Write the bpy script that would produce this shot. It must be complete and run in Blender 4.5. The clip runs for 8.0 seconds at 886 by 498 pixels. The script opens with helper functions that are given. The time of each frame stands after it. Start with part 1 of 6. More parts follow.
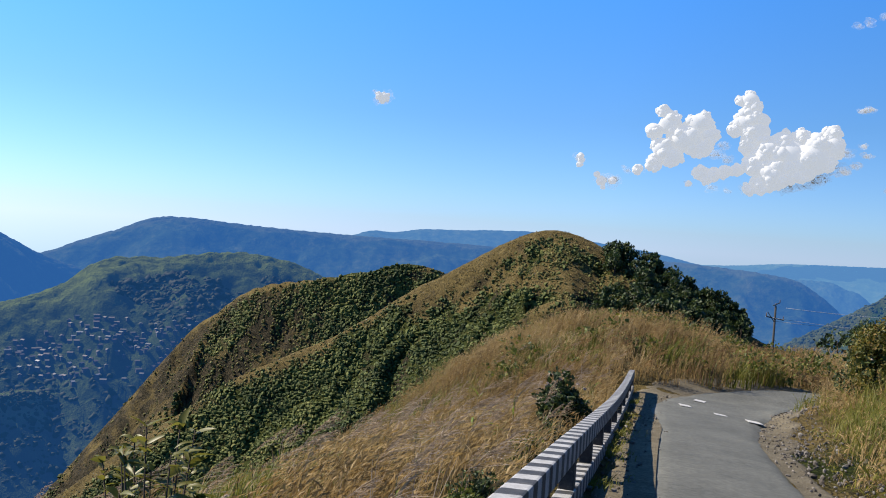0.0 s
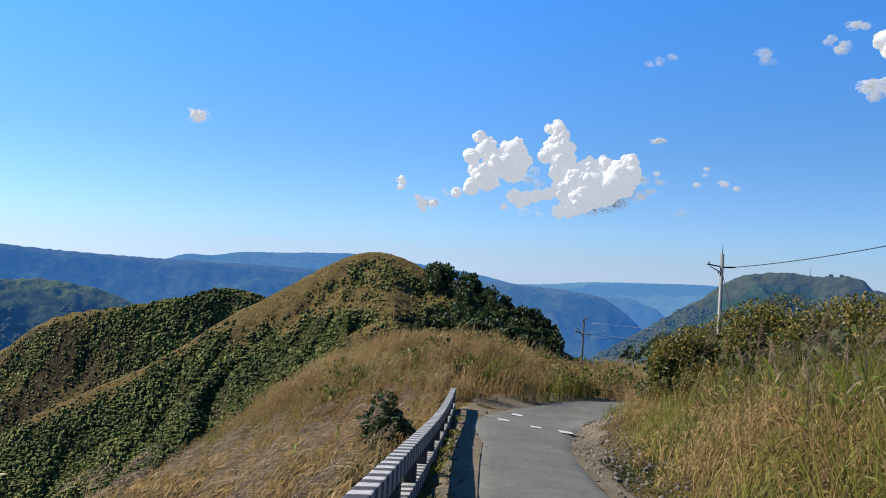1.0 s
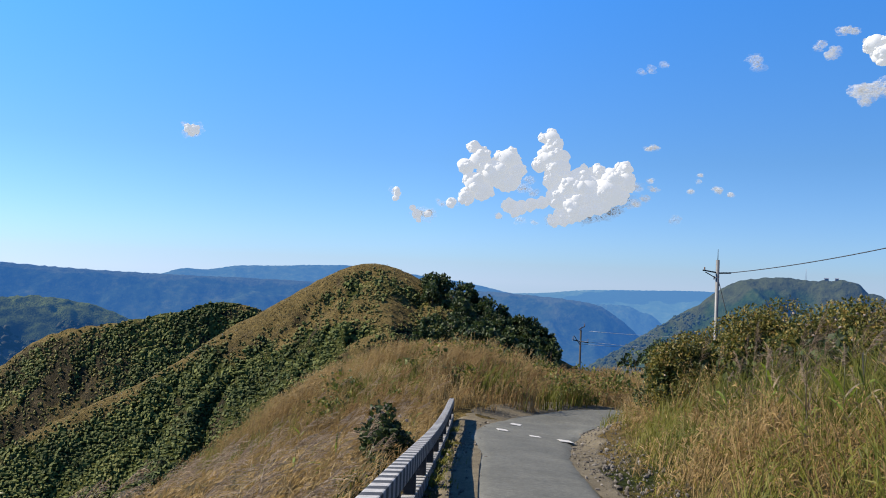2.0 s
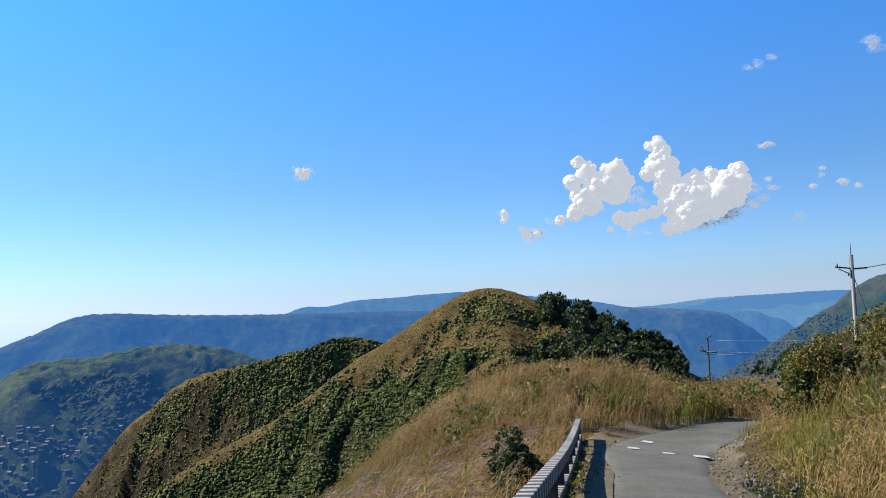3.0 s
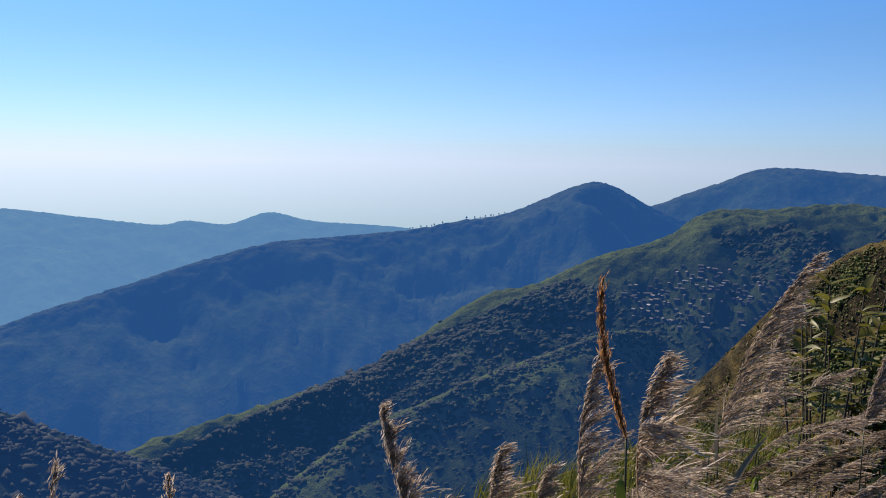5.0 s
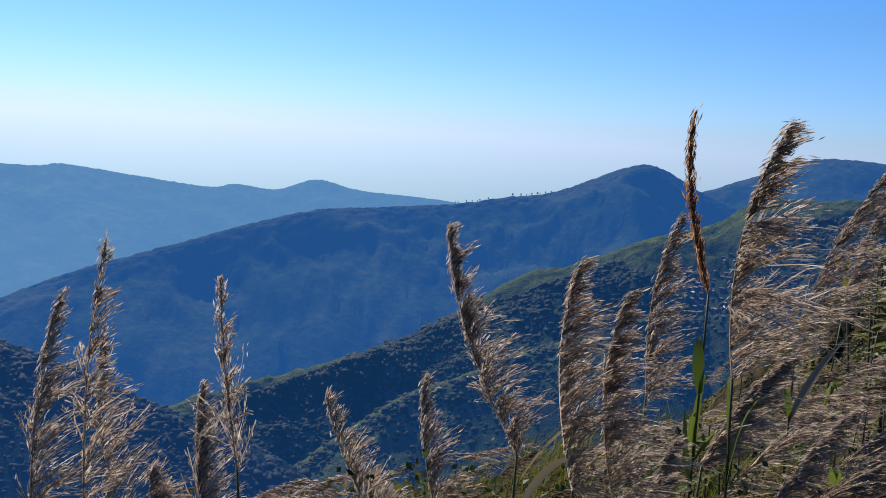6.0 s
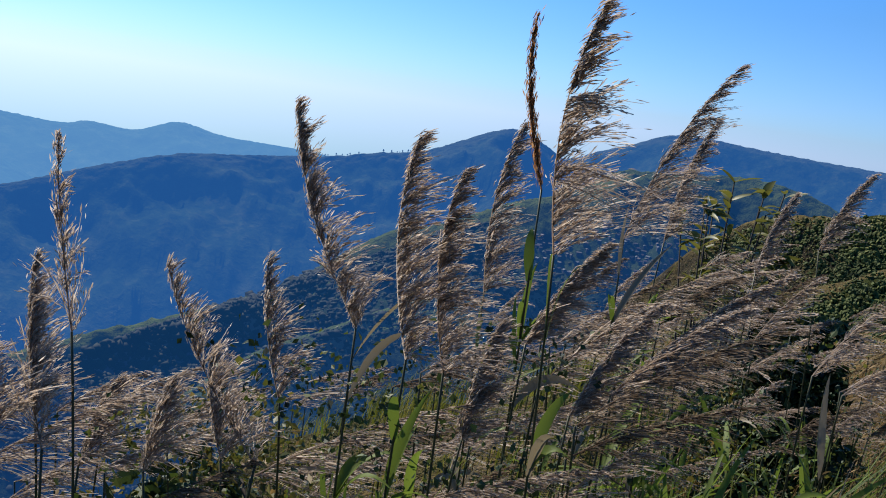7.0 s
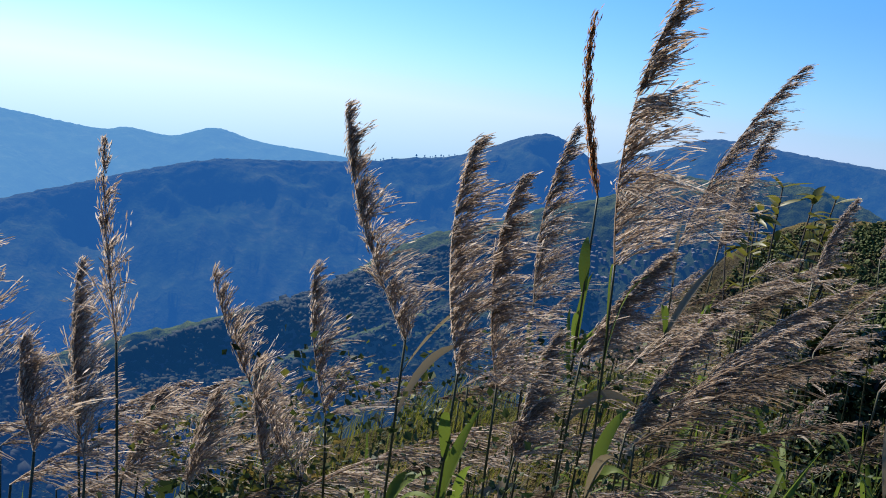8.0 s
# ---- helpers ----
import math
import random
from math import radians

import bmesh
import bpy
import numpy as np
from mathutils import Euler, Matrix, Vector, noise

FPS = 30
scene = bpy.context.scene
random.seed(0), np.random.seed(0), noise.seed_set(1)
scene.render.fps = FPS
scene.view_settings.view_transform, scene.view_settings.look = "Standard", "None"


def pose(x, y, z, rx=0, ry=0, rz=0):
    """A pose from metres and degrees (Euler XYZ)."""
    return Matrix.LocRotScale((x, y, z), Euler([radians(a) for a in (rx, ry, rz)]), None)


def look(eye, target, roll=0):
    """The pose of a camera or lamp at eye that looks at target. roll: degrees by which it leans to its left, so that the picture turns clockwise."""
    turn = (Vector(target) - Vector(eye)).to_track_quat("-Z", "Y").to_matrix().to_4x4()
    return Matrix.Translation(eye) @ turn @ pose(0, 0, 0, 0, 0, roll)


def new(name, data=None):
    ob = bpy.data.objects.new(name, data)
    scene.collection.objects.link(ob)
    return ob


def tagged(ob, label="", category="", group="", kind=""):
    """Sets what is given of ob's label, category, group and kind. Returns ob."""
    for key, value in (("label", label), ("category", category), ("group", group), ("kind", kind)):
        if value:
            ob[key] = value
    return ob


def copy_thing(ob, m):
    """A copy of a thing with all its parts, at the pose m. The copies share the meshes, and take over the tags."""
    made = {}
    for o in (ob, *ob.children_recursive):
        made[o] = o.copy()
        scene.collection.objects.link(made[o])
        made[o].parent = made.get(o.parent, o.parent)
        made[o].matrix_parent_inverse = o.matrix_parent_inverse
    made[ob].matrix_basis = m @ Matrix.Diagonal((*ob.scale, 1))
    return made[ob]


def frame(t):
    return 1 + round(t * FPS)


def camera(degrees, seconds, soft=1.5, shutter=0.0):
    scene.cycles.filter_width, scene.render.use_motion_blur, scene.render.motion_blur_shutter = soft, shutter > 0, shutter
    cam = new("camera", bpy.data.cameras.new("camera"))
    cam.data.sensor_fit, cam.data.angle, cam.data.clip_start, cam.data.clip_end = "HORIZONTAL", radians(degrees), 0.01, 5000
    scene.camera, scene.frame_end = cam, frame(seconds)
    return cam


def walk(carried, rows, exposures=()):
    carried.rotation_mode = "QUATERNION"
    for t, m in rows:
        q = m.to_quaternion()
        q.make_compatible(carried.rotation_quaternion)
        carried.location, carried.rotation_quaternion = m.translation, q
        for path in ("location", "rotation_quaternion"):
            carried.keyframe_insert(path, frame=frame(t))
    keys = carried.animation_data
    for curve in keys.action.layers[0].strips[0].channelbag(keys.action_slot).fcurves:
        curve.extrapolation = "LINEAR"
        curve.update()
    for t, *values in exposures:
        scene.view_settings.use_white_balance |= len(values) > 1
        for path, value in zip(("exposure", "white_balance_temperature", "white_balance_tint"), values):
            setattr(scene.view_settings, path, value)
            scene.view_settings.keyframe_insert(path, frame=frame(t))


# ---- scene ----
# ---- camera and its walk ----
def aim(x, y, z, yaw, pitch, roll):
    """The camera's pose: yaw to the left from +y, pitch up, roll as in look()."""
    a, b = radians(yaw), radians(pitch)
    way = Vector((-math.sin(a) * math.cos(b), math.cos(a) * math.cos(b), math.sin(b)))
    return look((x, y, z), Vector((x, y, z)) + way, roll)


cam = camera(58.54, 8.0, 1.0)
EYE_Z = 2.01
PATH = [
    (0, aim(0.0, 0.0, 2.012, 0.00, -1.54, 3.72)),
    (0.5, aim(0.0, 0.0, 2.012, -8.96, -0.18, 3.36)),
    (1, aim(0.0, 0.0, 2.012, -12.68, 0.83, 3.25)),
    (1.2, aim(0.0, 0.0, 2.012, -13.05, 1.10, 3.36)),
    (2.3, aim(0.0, 0.0, 2.012, -12.34, 1.60, 1.23)),
    (2.5, aim(0.0, 0.0, 2.012, -11.34, 1.60, -0.00)),
    (3, aim(0.0, 0.0, 2.001, -4.88, 3.29, -2.19)),
    (3.5, aim(-0.046, 0.0, 1.966, 7.47, 6.13, -3.26)),
    (4, aim(-0.172, -0.011, 1.84, 21.30, 5.09, -2.05)),
    (4.2, aim(-0.233, -0.016, 1.774, 26.50, 3.28, -1.76)),
    (4.5, aim(-0.316, -0.021, 1.662, 33.48, -0.55, -1.21)),
    (4.8, aim(-0.371, -0.018, 1.525, 39.17, -4.59, 0.02)),
    (5, aim(-0.385, -0.009, 1.435, 41.65, -6.81, 1.19)),
    (5.2, aim(-0.402, 0.0, 1.352, 43.34, -8.33, 1.76)),
    (6.3, aim(-0.464, 0.015, 1.115, 44.35, -8.88, 4.31)),
    (6.5, aim(-0.436, 0.004, 1.082, 41.60, -9.47, 5.51)),
    (7, aim(-0.370, -0.012, 1.050, 34.74, -10.94, 8.12)),
    (7.5, aim(-0.368, -0.044, 1.040, 33.92, -11.23, 8.52)),
    (8, aim(-0.430, 0.012, 1.042, 37.17, -10.92, 7.82)),
]
walk(cam, PATH, [(0.0, 1.29, 6750, 10), (3.0, 1.31, 6850, 10), (4.2, 0.95, 7050, 13), (5.2, 0.75, 6950, 14), (6.4, 0.79, 6200, 10), (8.0, 1.04, 6150, 9)])

# ---- light ----
SUN_BEARING, SUN_HEIGHT = 70.0, 42.0      # degrees to the left of +y, and up
sun = new("sun", bpy.data.lights.new("sun", "SUN"))
sun.data.energy, sun.data.angle, sun.data.color = 5.0, radians(0.53), (1.0, 0.91, 0.77)
_a, _e = radians(SUN_BEARING), radians(SUN_HEIGHT)
sun.matrix_world = look(Vector((-math.sin(_a) * math.cos(_e), math.cos(_a) * math.cos(_e), math.sin(_e))) * 400, (0, 0, 0))

world = bpy.data.worlds.new("sky")
scene.world = world
world.use_nodes = True
wn, wl = world.node_tree.nodes, world.node_tree.links
wn.clear()
w_out, w_bg, w_sky = wn.new("ShaderNodeOutputWorld"), wn.new("ShaderNodeBackground"), wn.new("ShaderNodeTexSky")
w_sky.sky_type, w_sky.sun_disc = "NISHITA", False
w_sky.sun_elevation, w_sky.sun_rotation = radians(SUN_HEIGHT), radians(-SUN_BEARING)
w_sky.altitude, w_sky.air_density, w_sky.dust_density, w_sky.ozone_density = 1200, 1.0, 0.7, 3.0
w_co, w_sep, w_max, w_comb = wn.new("ShaderNodeTexCoord"), wn.new("ShaderNodeSeparateXYZ"), wn.new("ShaderNodeMath"), wn.new("ShaderNodeCombineXYZ")
w_max.operation = "MAXIMUM"
w_max.inputs[1].default_value = 0.012
wl.new(w_co.outputs["Generated"], w_sep.inputs[0])
wl.new(w_sep.outputs[2], w_max.inputs[0])
for k in (0, 1):
    wl.new(w_sep.outputs[k], w_comb.inputs[k])
wl.new(w_max.outputs[0], w_comb.inputs[2])
wl.new(w_comb.outputs[0], w_sky.inputs[0])
w_hue, w_tint, w_soft, w_band = wn.new("ShaderNodeHueSaturation"), wn.new("ShaderNodeMixRGB"), wn.new("ShaderNodeGamma"), wn.new("ShaderNodeValToRGB")
w_hue.inputs["Saturation"].default_value = 1.10
w_soft.inputs[1].default_value = 0.74
w_tint.blend_type = "MULTIPLY"
w_tint.inputs[0].default_value = 1.0
while len(w_band.color_ramp.elements) < 5:
    w_band.color_ramp.elements.new(0.5)
for w_stop, (w_at, w_colour) in zip(w_band.color_ramp.elements, ((0.0, (0.50, 0.74, 1.12, 1)), (0.15, (0.79, 1.00, 1.58, 1)), (0.20, (0.68, 1.00, 1.58, 1)),
                                                                 (0.40, (0.53, 0.96, 1.50, 1)), (0.75, (0.37, 1.16, 2.12, 1)))):
    w_stop.position, w_stop.color = w_at, w_colour
w_range = wn.new("ShaderNodeMapRange")
w_range.inputs["From Min"].default_value, w_range.inputs["From Max"].default_value = -0.1, 0.5
wl.new(w_sep.outputs[2], w_range.inputs["Value"])
wl.new(w_range.outputs[0], w_band.inputs[0])
wl.new(w_sky.outputs[0], w_soft.inputs[0])
wl.new(w_soft.outputs[0], w_hue.inputs["Color"])
wl.new(w_hue.outputs[0], w_tint.inputs[1])
w_side, w_across, w_lift = wn.new("ShaderNodeValToRGB"), wn.new("ShaderNodeMapRange"), wn.new("ShaderNodeMixRGB")
w_across.inputs["From Min"].default_value, w_across.inputs["From Max"].default_value = -1.0, 1.0
while len(w_side.color_ramp.elements) < 5:
    w_side.color_ramp.elements.new(0.5)
for w_stop, (w_at, w_value) in zip(w_side.color_ramp.elements, ((0.0, 1.23), (0.5, 1.0), (0.6, 0.985), (0.82, 0.81), (1.0, 0.72))):   # brighter towards the sun
    w_stop.position, w_stop.color = w_at, (w_value, w_value, w_value, 1)
wl.new(w_sep.outputs[0], w_across.inputs["Value"])
wl.new(w_across.outputs[0], w_side.inputs[0])
w_lift.blend_type = "MULTIPLY"
w_lift.inputs[0].default_value = 1.0
wl.new(w_band.outputs[0], w_lift.inputs[1])
wl.new(w_side.outputs[0], w_lift.inputs[2])
wl.new(w_lift.outputs[0], w_tint.inputs[2])
wl.new(w_tint.outputs[0], w_bg.inputs[0])
w_bg.inputs[1].default_value = 0.0765
wl.new(w_bg.outputs[0], w_out.inputs[0])


# ---- materials ----
class Nodes:
    """A small builder for node materials."""

    def __init__(self, name):
        self.m = bpy.data.materials.new(name)
        self.m.use_nodes = True
        self.n, self.l = self.m.node_tree.nodes, self.m.node_tree.links
        self.bsdf = self.n["Principled BSDF"]
        self.out = self.n["Material Output"]

    def add(self, kind):
        return self.n.new("ShaderNode" + kind)

    def link(self, a, b):
        self.l.new(a, b)

    def where(self, scale=(1, 1, 1)):
        co, mp = self.add("TexCoord"), self.add("Mapping")
        mp.inputs["Scale"].default_value = scale
        self.link(co.outputs["Object"], mp.inputs[0])
        return mp.outputs[0]

    def noise(self, scale, detail=5, rough=0.6, at=None, stretch=(1, 1, 1)):
        t = self.add("TexNoise")
        t.inputs["Scale"].default_value, t.inputs["Detail"].default_value, t.inputs["Roughness"].default_value = scale, detail, rough
        self.link(at or self.where(stretch), t.inputs["Vector"])
        return t.outputs["Fac"]

    def ramp(self, fac, stops):
        r = self.add("ValToRGB")
        el = r.color_ramp.elements
        while len(el) < len(stops):
            el.new(0.5)
        for e, (p, c) in zip(el, stops):
            e.position, e.color = p, (*c, 1) if len(c) == 3 else c
        self.link(fac, r.inputs[0])
        return r.outputs[0]

    def grey(self, fac, lo, hi):
        return self.ramp(fac, [(lo, (0, 0, 0)), (hi, (1, 1, 1))])

    def mix(self, fac, a, b, how="MIX"):
        x = self.add("MixRGB")
        x.blend_type = how
        for value, socket in zip((fac, a, b), x.inputs):
            if isinstance(value, (int, float)):
                socket.default_value = value
            elif isinstance(value, tuple):
                socket.default_value = (*value, 1)
            else:
                self.link(value, socket)
        return x.outputs[0]

    def bump(self, height, strength=0.4, distance=0.02):
        b = self.add("Bump")
        b.inputs["Strength"].default_value, b.inputs["Distance"].default_value = strength, distance
        self.link(height, b.inputs["Height"])
        self.link(b.outputs[0], self.bsdf.inputs["Normal"])

    def done(self, colour, rough=0.85, metal=0.0, spec=0.3):
        for value, key in ((colour, "Base Color"), (rough, "Roughness"), (metal, "Metallic"), (spec, "Specular IOR Level")):
            if isinstance(value, tuple):
                self.bsdf.inputs[key].default_value = (*value, 1)
            elif isinstance(value, (int, float)):
                self.bsdf.inputs[key].default_value = value
            else:
                self.link(value, self.bsdf.inputs[key])
        return self.m


# ---- land form ----
def lattice(ix, iy, seed):
    """A fixed pseudo-random number from 0 to 1 for each whole pair."""
    h = (ix.astype(np.int64) * 374761393 + iy.astype(np.int64) * 668265263 + seed * 974711) & 0xFFFFFFFF
    h = ((h ^ (h >> 13)) * 1274126177) & 0xFFFFFFFF
    return ((h ^ (h >> 16)) & 0xFFFFFF) / 16777215.0


def smooth_noise(x, y, seed=0):
    x, y = np.asarray(x, float), np.asarray(y, float)
    ix, iy = np.floor(x), np.floor(y)
    fx, fy = x - ix, y - iy
    fx, fy = fx * fx * (3 - 2 * fx), fy * fy * (3 - 2 * fy)
    a, b = lattice(ix, iy, seed), lattice(ix + 1, iy, seed)
    c, d = lattice(ix, iy + 1, seed), lattice(ix + 1, iy + 1, seed)
    return (a + (b - a) * fx) * (1 - fy) + (c + (d - c) * fx) * fy


def fbm(x, y, seed=0, octaves=4):
    """Noise of several scales, about -1 to 1."""
    total, size = 0.0, 1.0
    for k in range(octaves):
        total = total + (smooth_noise(x * 2**k, y * 2**k, seed + 17 * k) - 0.5) * 2 * size
        size *= 0.5
    return total / 1.6


def step(lo, hi, v):
    t = np.clip((v - lo) / (hi - lo), 0, 1)
    return t * t * (3 - 2 * t)


def spot(bearing, height, away):
    """A place from its bearing (degrees left of +y), its angle of height and its distance from where the walk begins."""
    b = radians(bearing)
    return (-away * math.sin(b), away * math.cos(b), EYE_Z + away * math.tan(radians(height)))


RAIL_X0, RAIL_RUN = -0.904, 0.28
ROAD = [(-9.0, -40.0), (-4.6, -22.0), (-1.45, -10.0), (1.35, 0.0), (4.7, 12.1), (7.3, 20.5), (9.9, 26.7), (12.9, 30.6), (17.0, 32.6), (23.5, 32.0), (33.0, 27.5)]
HALF_ROAD = 1.25


def rail_x(y):
    return RAIL_X0 + RAIL_RUN * y


def curve_through(points, per):
    """A smooth run of points through the given ones."""
    p = [np.array(q, float) for q in points]
    p = [2 * p[0] - p[1], *p, 2 * p[-1] - p[-2]]
    made = []
    for a, b, c, d in zip(p, p[1:], p[2:], p[3:]):
        for k in range(per):
            t = k / per
            made.append(0.5 * (2 * b + (c - a) * t + (2 * a - 5 * b + 4 * c - d) * t * t + (3 * b - a - 3 * c + d) * t**3))
    made.append(p[-2])
    return np.array(made)


ROAD_LINE = curve_through(ROAD, 12)


def road_distance(x, y):
    """How far a place is from the middle of the road, at its nearest."""
    x, y = np.asarray(x, float), np.asarray(y, float)
    best = np.full(x.shape, 1e9)
    for (ax, ay), (bx, by) in zip(ROAD_LINE, ROAD_LINE[1:]):
        dx, dy = bx - ax, by - ay
        t = np.clip(((x - ax) * dx + (y - ay) * dy) / (dx * dx + dy * dy), 0, 1)
        best = np.minimum(best, np.hypot(x - ax - t * dx, y - ay - t * dy))
    return best


def spur_z(x, y):
    """The spur that carries the road: falling ahead, steep to the left, a grassy bank to the right, a knoll beyond the bend."""
    yy = np.clip(y, -90, 31)
    z = 0.063 - 0.139 * yy + 0.000174 * yy * yy
    u = (rail_x(np.clip(y, -60, 46)) - x) * 0.963
    left = np.maximum(u, 0)
    z = z - np.where(left < 14, 0.10 * left + 0.022 * left**2, 0.10 * 14 + 0.022 * 196 + 0.72 * (left - 14))
    z = z - 1.05 * np.maximum(u - 0.62, 0) * step(11.0, 2.0, y) * step(-30, -4, y)
    right = np.maximum(-u, 0)
    z = z - 0.11 * np.clip(right - 1.0, 0, 2.9)
    inside = step(31, 26, y)
    z = z + inside * (0.42 * np.clip(right - 4.6, 0, 2.4) + 0.10 * np.clip(right - 7.0, 0, 9)) - 0.30 * np.maximum(right - 24, 0)
    z = z + 1.5 * np.exp(-((x - 6.5) ** 2 + (y - 41.5) ** 2) / 70.0)
    z = z - 0.42 * np.maximum(y - 47, 0) - 0.10 * np.maximum(y - 36, 0) * step(12, 26, x)
    return z


def crest(points):
    return curve_through([spot(*p) for p in points], 5)


# Ridge lines as bearing, angle of height and distance; each falls away on both sides.
HILL = crest([(30, -28, 280), (26, -22.5, 278), (22.75, -18.6, 276), (18.45, -14.5, 276), (12.94, -10.8, 280), (8.7, -8.7, 284), (5.56, -7.1, 289), (0.44, -3.7, 298),
              (-4.69, -0.8, 305), (-8.06, 0.36, 305), (-11.5, -0.8, 300), (-15.3, -3.0, 296), (-18.5, -4.6, 290), (-22.5, -6.3, 280), (-30, -8.5, 270)])
HILL_LOW = crest([(-8.4, -0.2, 300), (-9.2, -4.0, 250), (-9.8, -6.6, 190), (-10.4, -8.2, 130), (-11, -8.4, 80)])
HILL_TOE = crest([(-12.5, -1.8, 290), (-16.5, -5.3, 225), (-20, -7.6, 170), (-23, -8.6, 130)])
ROCKY = crest([(28, -27, 560), (24, -18.5, 560), (20.7, -13.8, 555), (18, -9.6, 550), (16.9, -7.9, 545), (15.1, -6.5, 540), (13.8, -5.45, 530), (12.1, -4.75, 520), (9, -4.25, 505),
               (5.8, -3.55, 495), (1.74, -2.8, 490), (-3, -4.5, 490), (-12, -9, 490)])
WOODED = crest([(92, -10, 430), (82, -12.5, 430), (73.3, -16.0, 420), (66.6, -19.4, 410), (60, -22.5, 400), (54, -25.6, 390), (46, -31, 380)])
VALLEY_Z = -490.0


def off_ridge(x, y, line, near_fall, far_fall, round_top):
    """Height of the land beside a ridge line."""
    best = np.full(x.shape, -1e9)
    for a, b in zip(line, line[1:]):
        dx, dy = b[0] - a[0], b[1] - a[1]
        t = np.clip(((x - a[0]) * dx + (y - a[1]) * dy) / (dx * dx + dy * dy), 0, 1)
        d = np.hypot(x - a[0] - t * dx, y - a[1] - t * dy)
        behind = (x * x + y * y) > (a[0] + t * dx) ** 2 + (a[1] + t * dy) ** 2
        fall = np.where(behind, far_fall, near_fall)
        best = np.maximum(best, a[2] + t * (b[2] - a[2]) - fall * (np.hypot(d, round_top) - round_top))
    return best


def ridge_frame(x, y, line):
    """For each place the length along a ridge line and the distance from it."""
    best, along, run = np.full(x.shape, 1e9), np.zeros(x.shape), 0.0
    for a, b in zip(line, line[1:]):
        dx, dy = b[0] - a[0], b[1] - a[1]
        long = math.hypot(dx, dy)
        t = np.clip(((x - a[0]) * dx + (y - a[1]) * dy) / (long * long), 0, 1)
        d = np.hypot(x - a[0] - t * dx, y - a[1] - t * dy)
        near = d < best
        best, along = np.where(near, d, best), np.where(near, run + t * long, along)
        run += long
    return along, best


def ribs(x, y, line, size, seed, slant):
    """Ribs and gullies that run down from a ridge, 0 in the gully to 1 on the rib."""
    s, d = ridge_frame(x, y, line)
    bend = 0.55 * fbm(x / (1.3 * size), y / (1.3 * size), seed + 3, 3)
    n = fbm((s + slant * d) / size + bend, d / (5.0 * size) + 0.3 * bend, seed, 2)
    return np.minimum(np.hypot(n * 2.6, 0.3), 1.0), d


def gullies(x, y, size, seed):
    """Rills and ribs that run down a slope."""
    n = fbm(x / size, y / size, seed, 5)
    return n * 0.6 - np.abs(fbm(x / (0.7 * size), y / (0.7 * size), seed + 5, 3)) * 0.9


def ground_z(x, y):
    x, y = np.asarray(x, float), np.asarray(y, float)
    away = np.hypot(x, y)
    z = spur_z(x, y) + 0.10 * fbm(x / 2.2, y / 2.2, 3, 3) * step(2.2, 5, road_distance(x, y)) + fbm(x / 14, y / 14, 4, 4) * 0.8 * step(14, 60, away)
    rough = gullies(x, y, 42, 11) * 7 + gullies(x, y, 12, 31) * 1.6
    hill = np.maximum(off_ridge(x, y, HILL, 0.86, 0.8, 5), off_ridge(x, y, HILL_LOW, 0.62, 0.62, 4))
    hill = np.maximum(hill, off_ridge(x, y, HILL_TOE, 0.6, 0.6, 6))
    big, far = ribs(x, y, HILL, 40, 111, 1.2)
    fine, _ = ribs(x, y, HILL, 14, 121, 1.0)
    cut = 8.5 * (big - 1) * step(4, 40, far) + 3.0 * (fine - 1) * step(2, 14, far)
    z = np.maximum(z, hill + cut + rough * 0.30 * step(0, 9, np.maximum(off_ridge(x, y, HILL, 0, 0, 5), -60) - hill))
    big, far = ribs(x, y, ROCKY, 52, 131, 0.35)
    fine, _ = ribs(x, y, ROCKY, 17, 141, 0.35)
    rocky = off_ridge(x, y, ROCKY, 1.25, 1.3, 3) + 15.0 * (big - 1) * step(4, 45, far) + 6.0 * (fine - 1) * step(2, 16, far)
    z = np.maximum(z, rocky + (rough * 0.5 + 4.5 * gullies(x, y, 15, 77) + 1.6 * gullies(x, y, 5, 79)) * step(2, 14, far))
    floor = VALLEY_Z + 8 * fbm(x / 160, y / 160, 51, 4)
    return np.maximum(z, floor)


def growth(x, y):
    """How thick the scrub stands: above 0.1 bushes, below -0.25 dry grass or bare rock."""
    far_hill = np.hypot(x, y) > 400
    big, off = ribs(x, y, HILL, 40, 111, 1.2)
    big_far, off_far = ribs(x, y, ROCKY, 52, 131, 0.35)
    big = np.where(far_hill, big_far, big)
    fine = np.where(far_hill, ribs(x, y, ROCKY, 17, 141, 0.35)[0], ribs(x, y, HILL, 14, 121, 1.0)[0])
    z = ground_z(x, y)
    ragged = fbm(x / 11, y / 11, 97, 3)
    # dry grass along the crest and over the peak, thick green lower down
    bald = np.where(far_hill, 0.35 * step(9, 2, off_far), 0.85 * step(15, 3, off + 5 * ragged) + 0.45 * step(-34, -8, z + 8 * ragged))
    lush = np.where(far_hill, 0.0, 0.30 * step(-30, -70, z))
    cliff = np.where(far_hill, 0.52 * step(-0.13, -0.25, x / np.maximum(y, 1)) + 0.12, 0.0)
    return 0.98 - 0.56 * big - 0.26 * fine - bald + lush - cliff + 0.75 * fbm(x / 26, y / 26, 91, 4) + 0.4 * fbm(x / 8, y / 8, 95, 3)


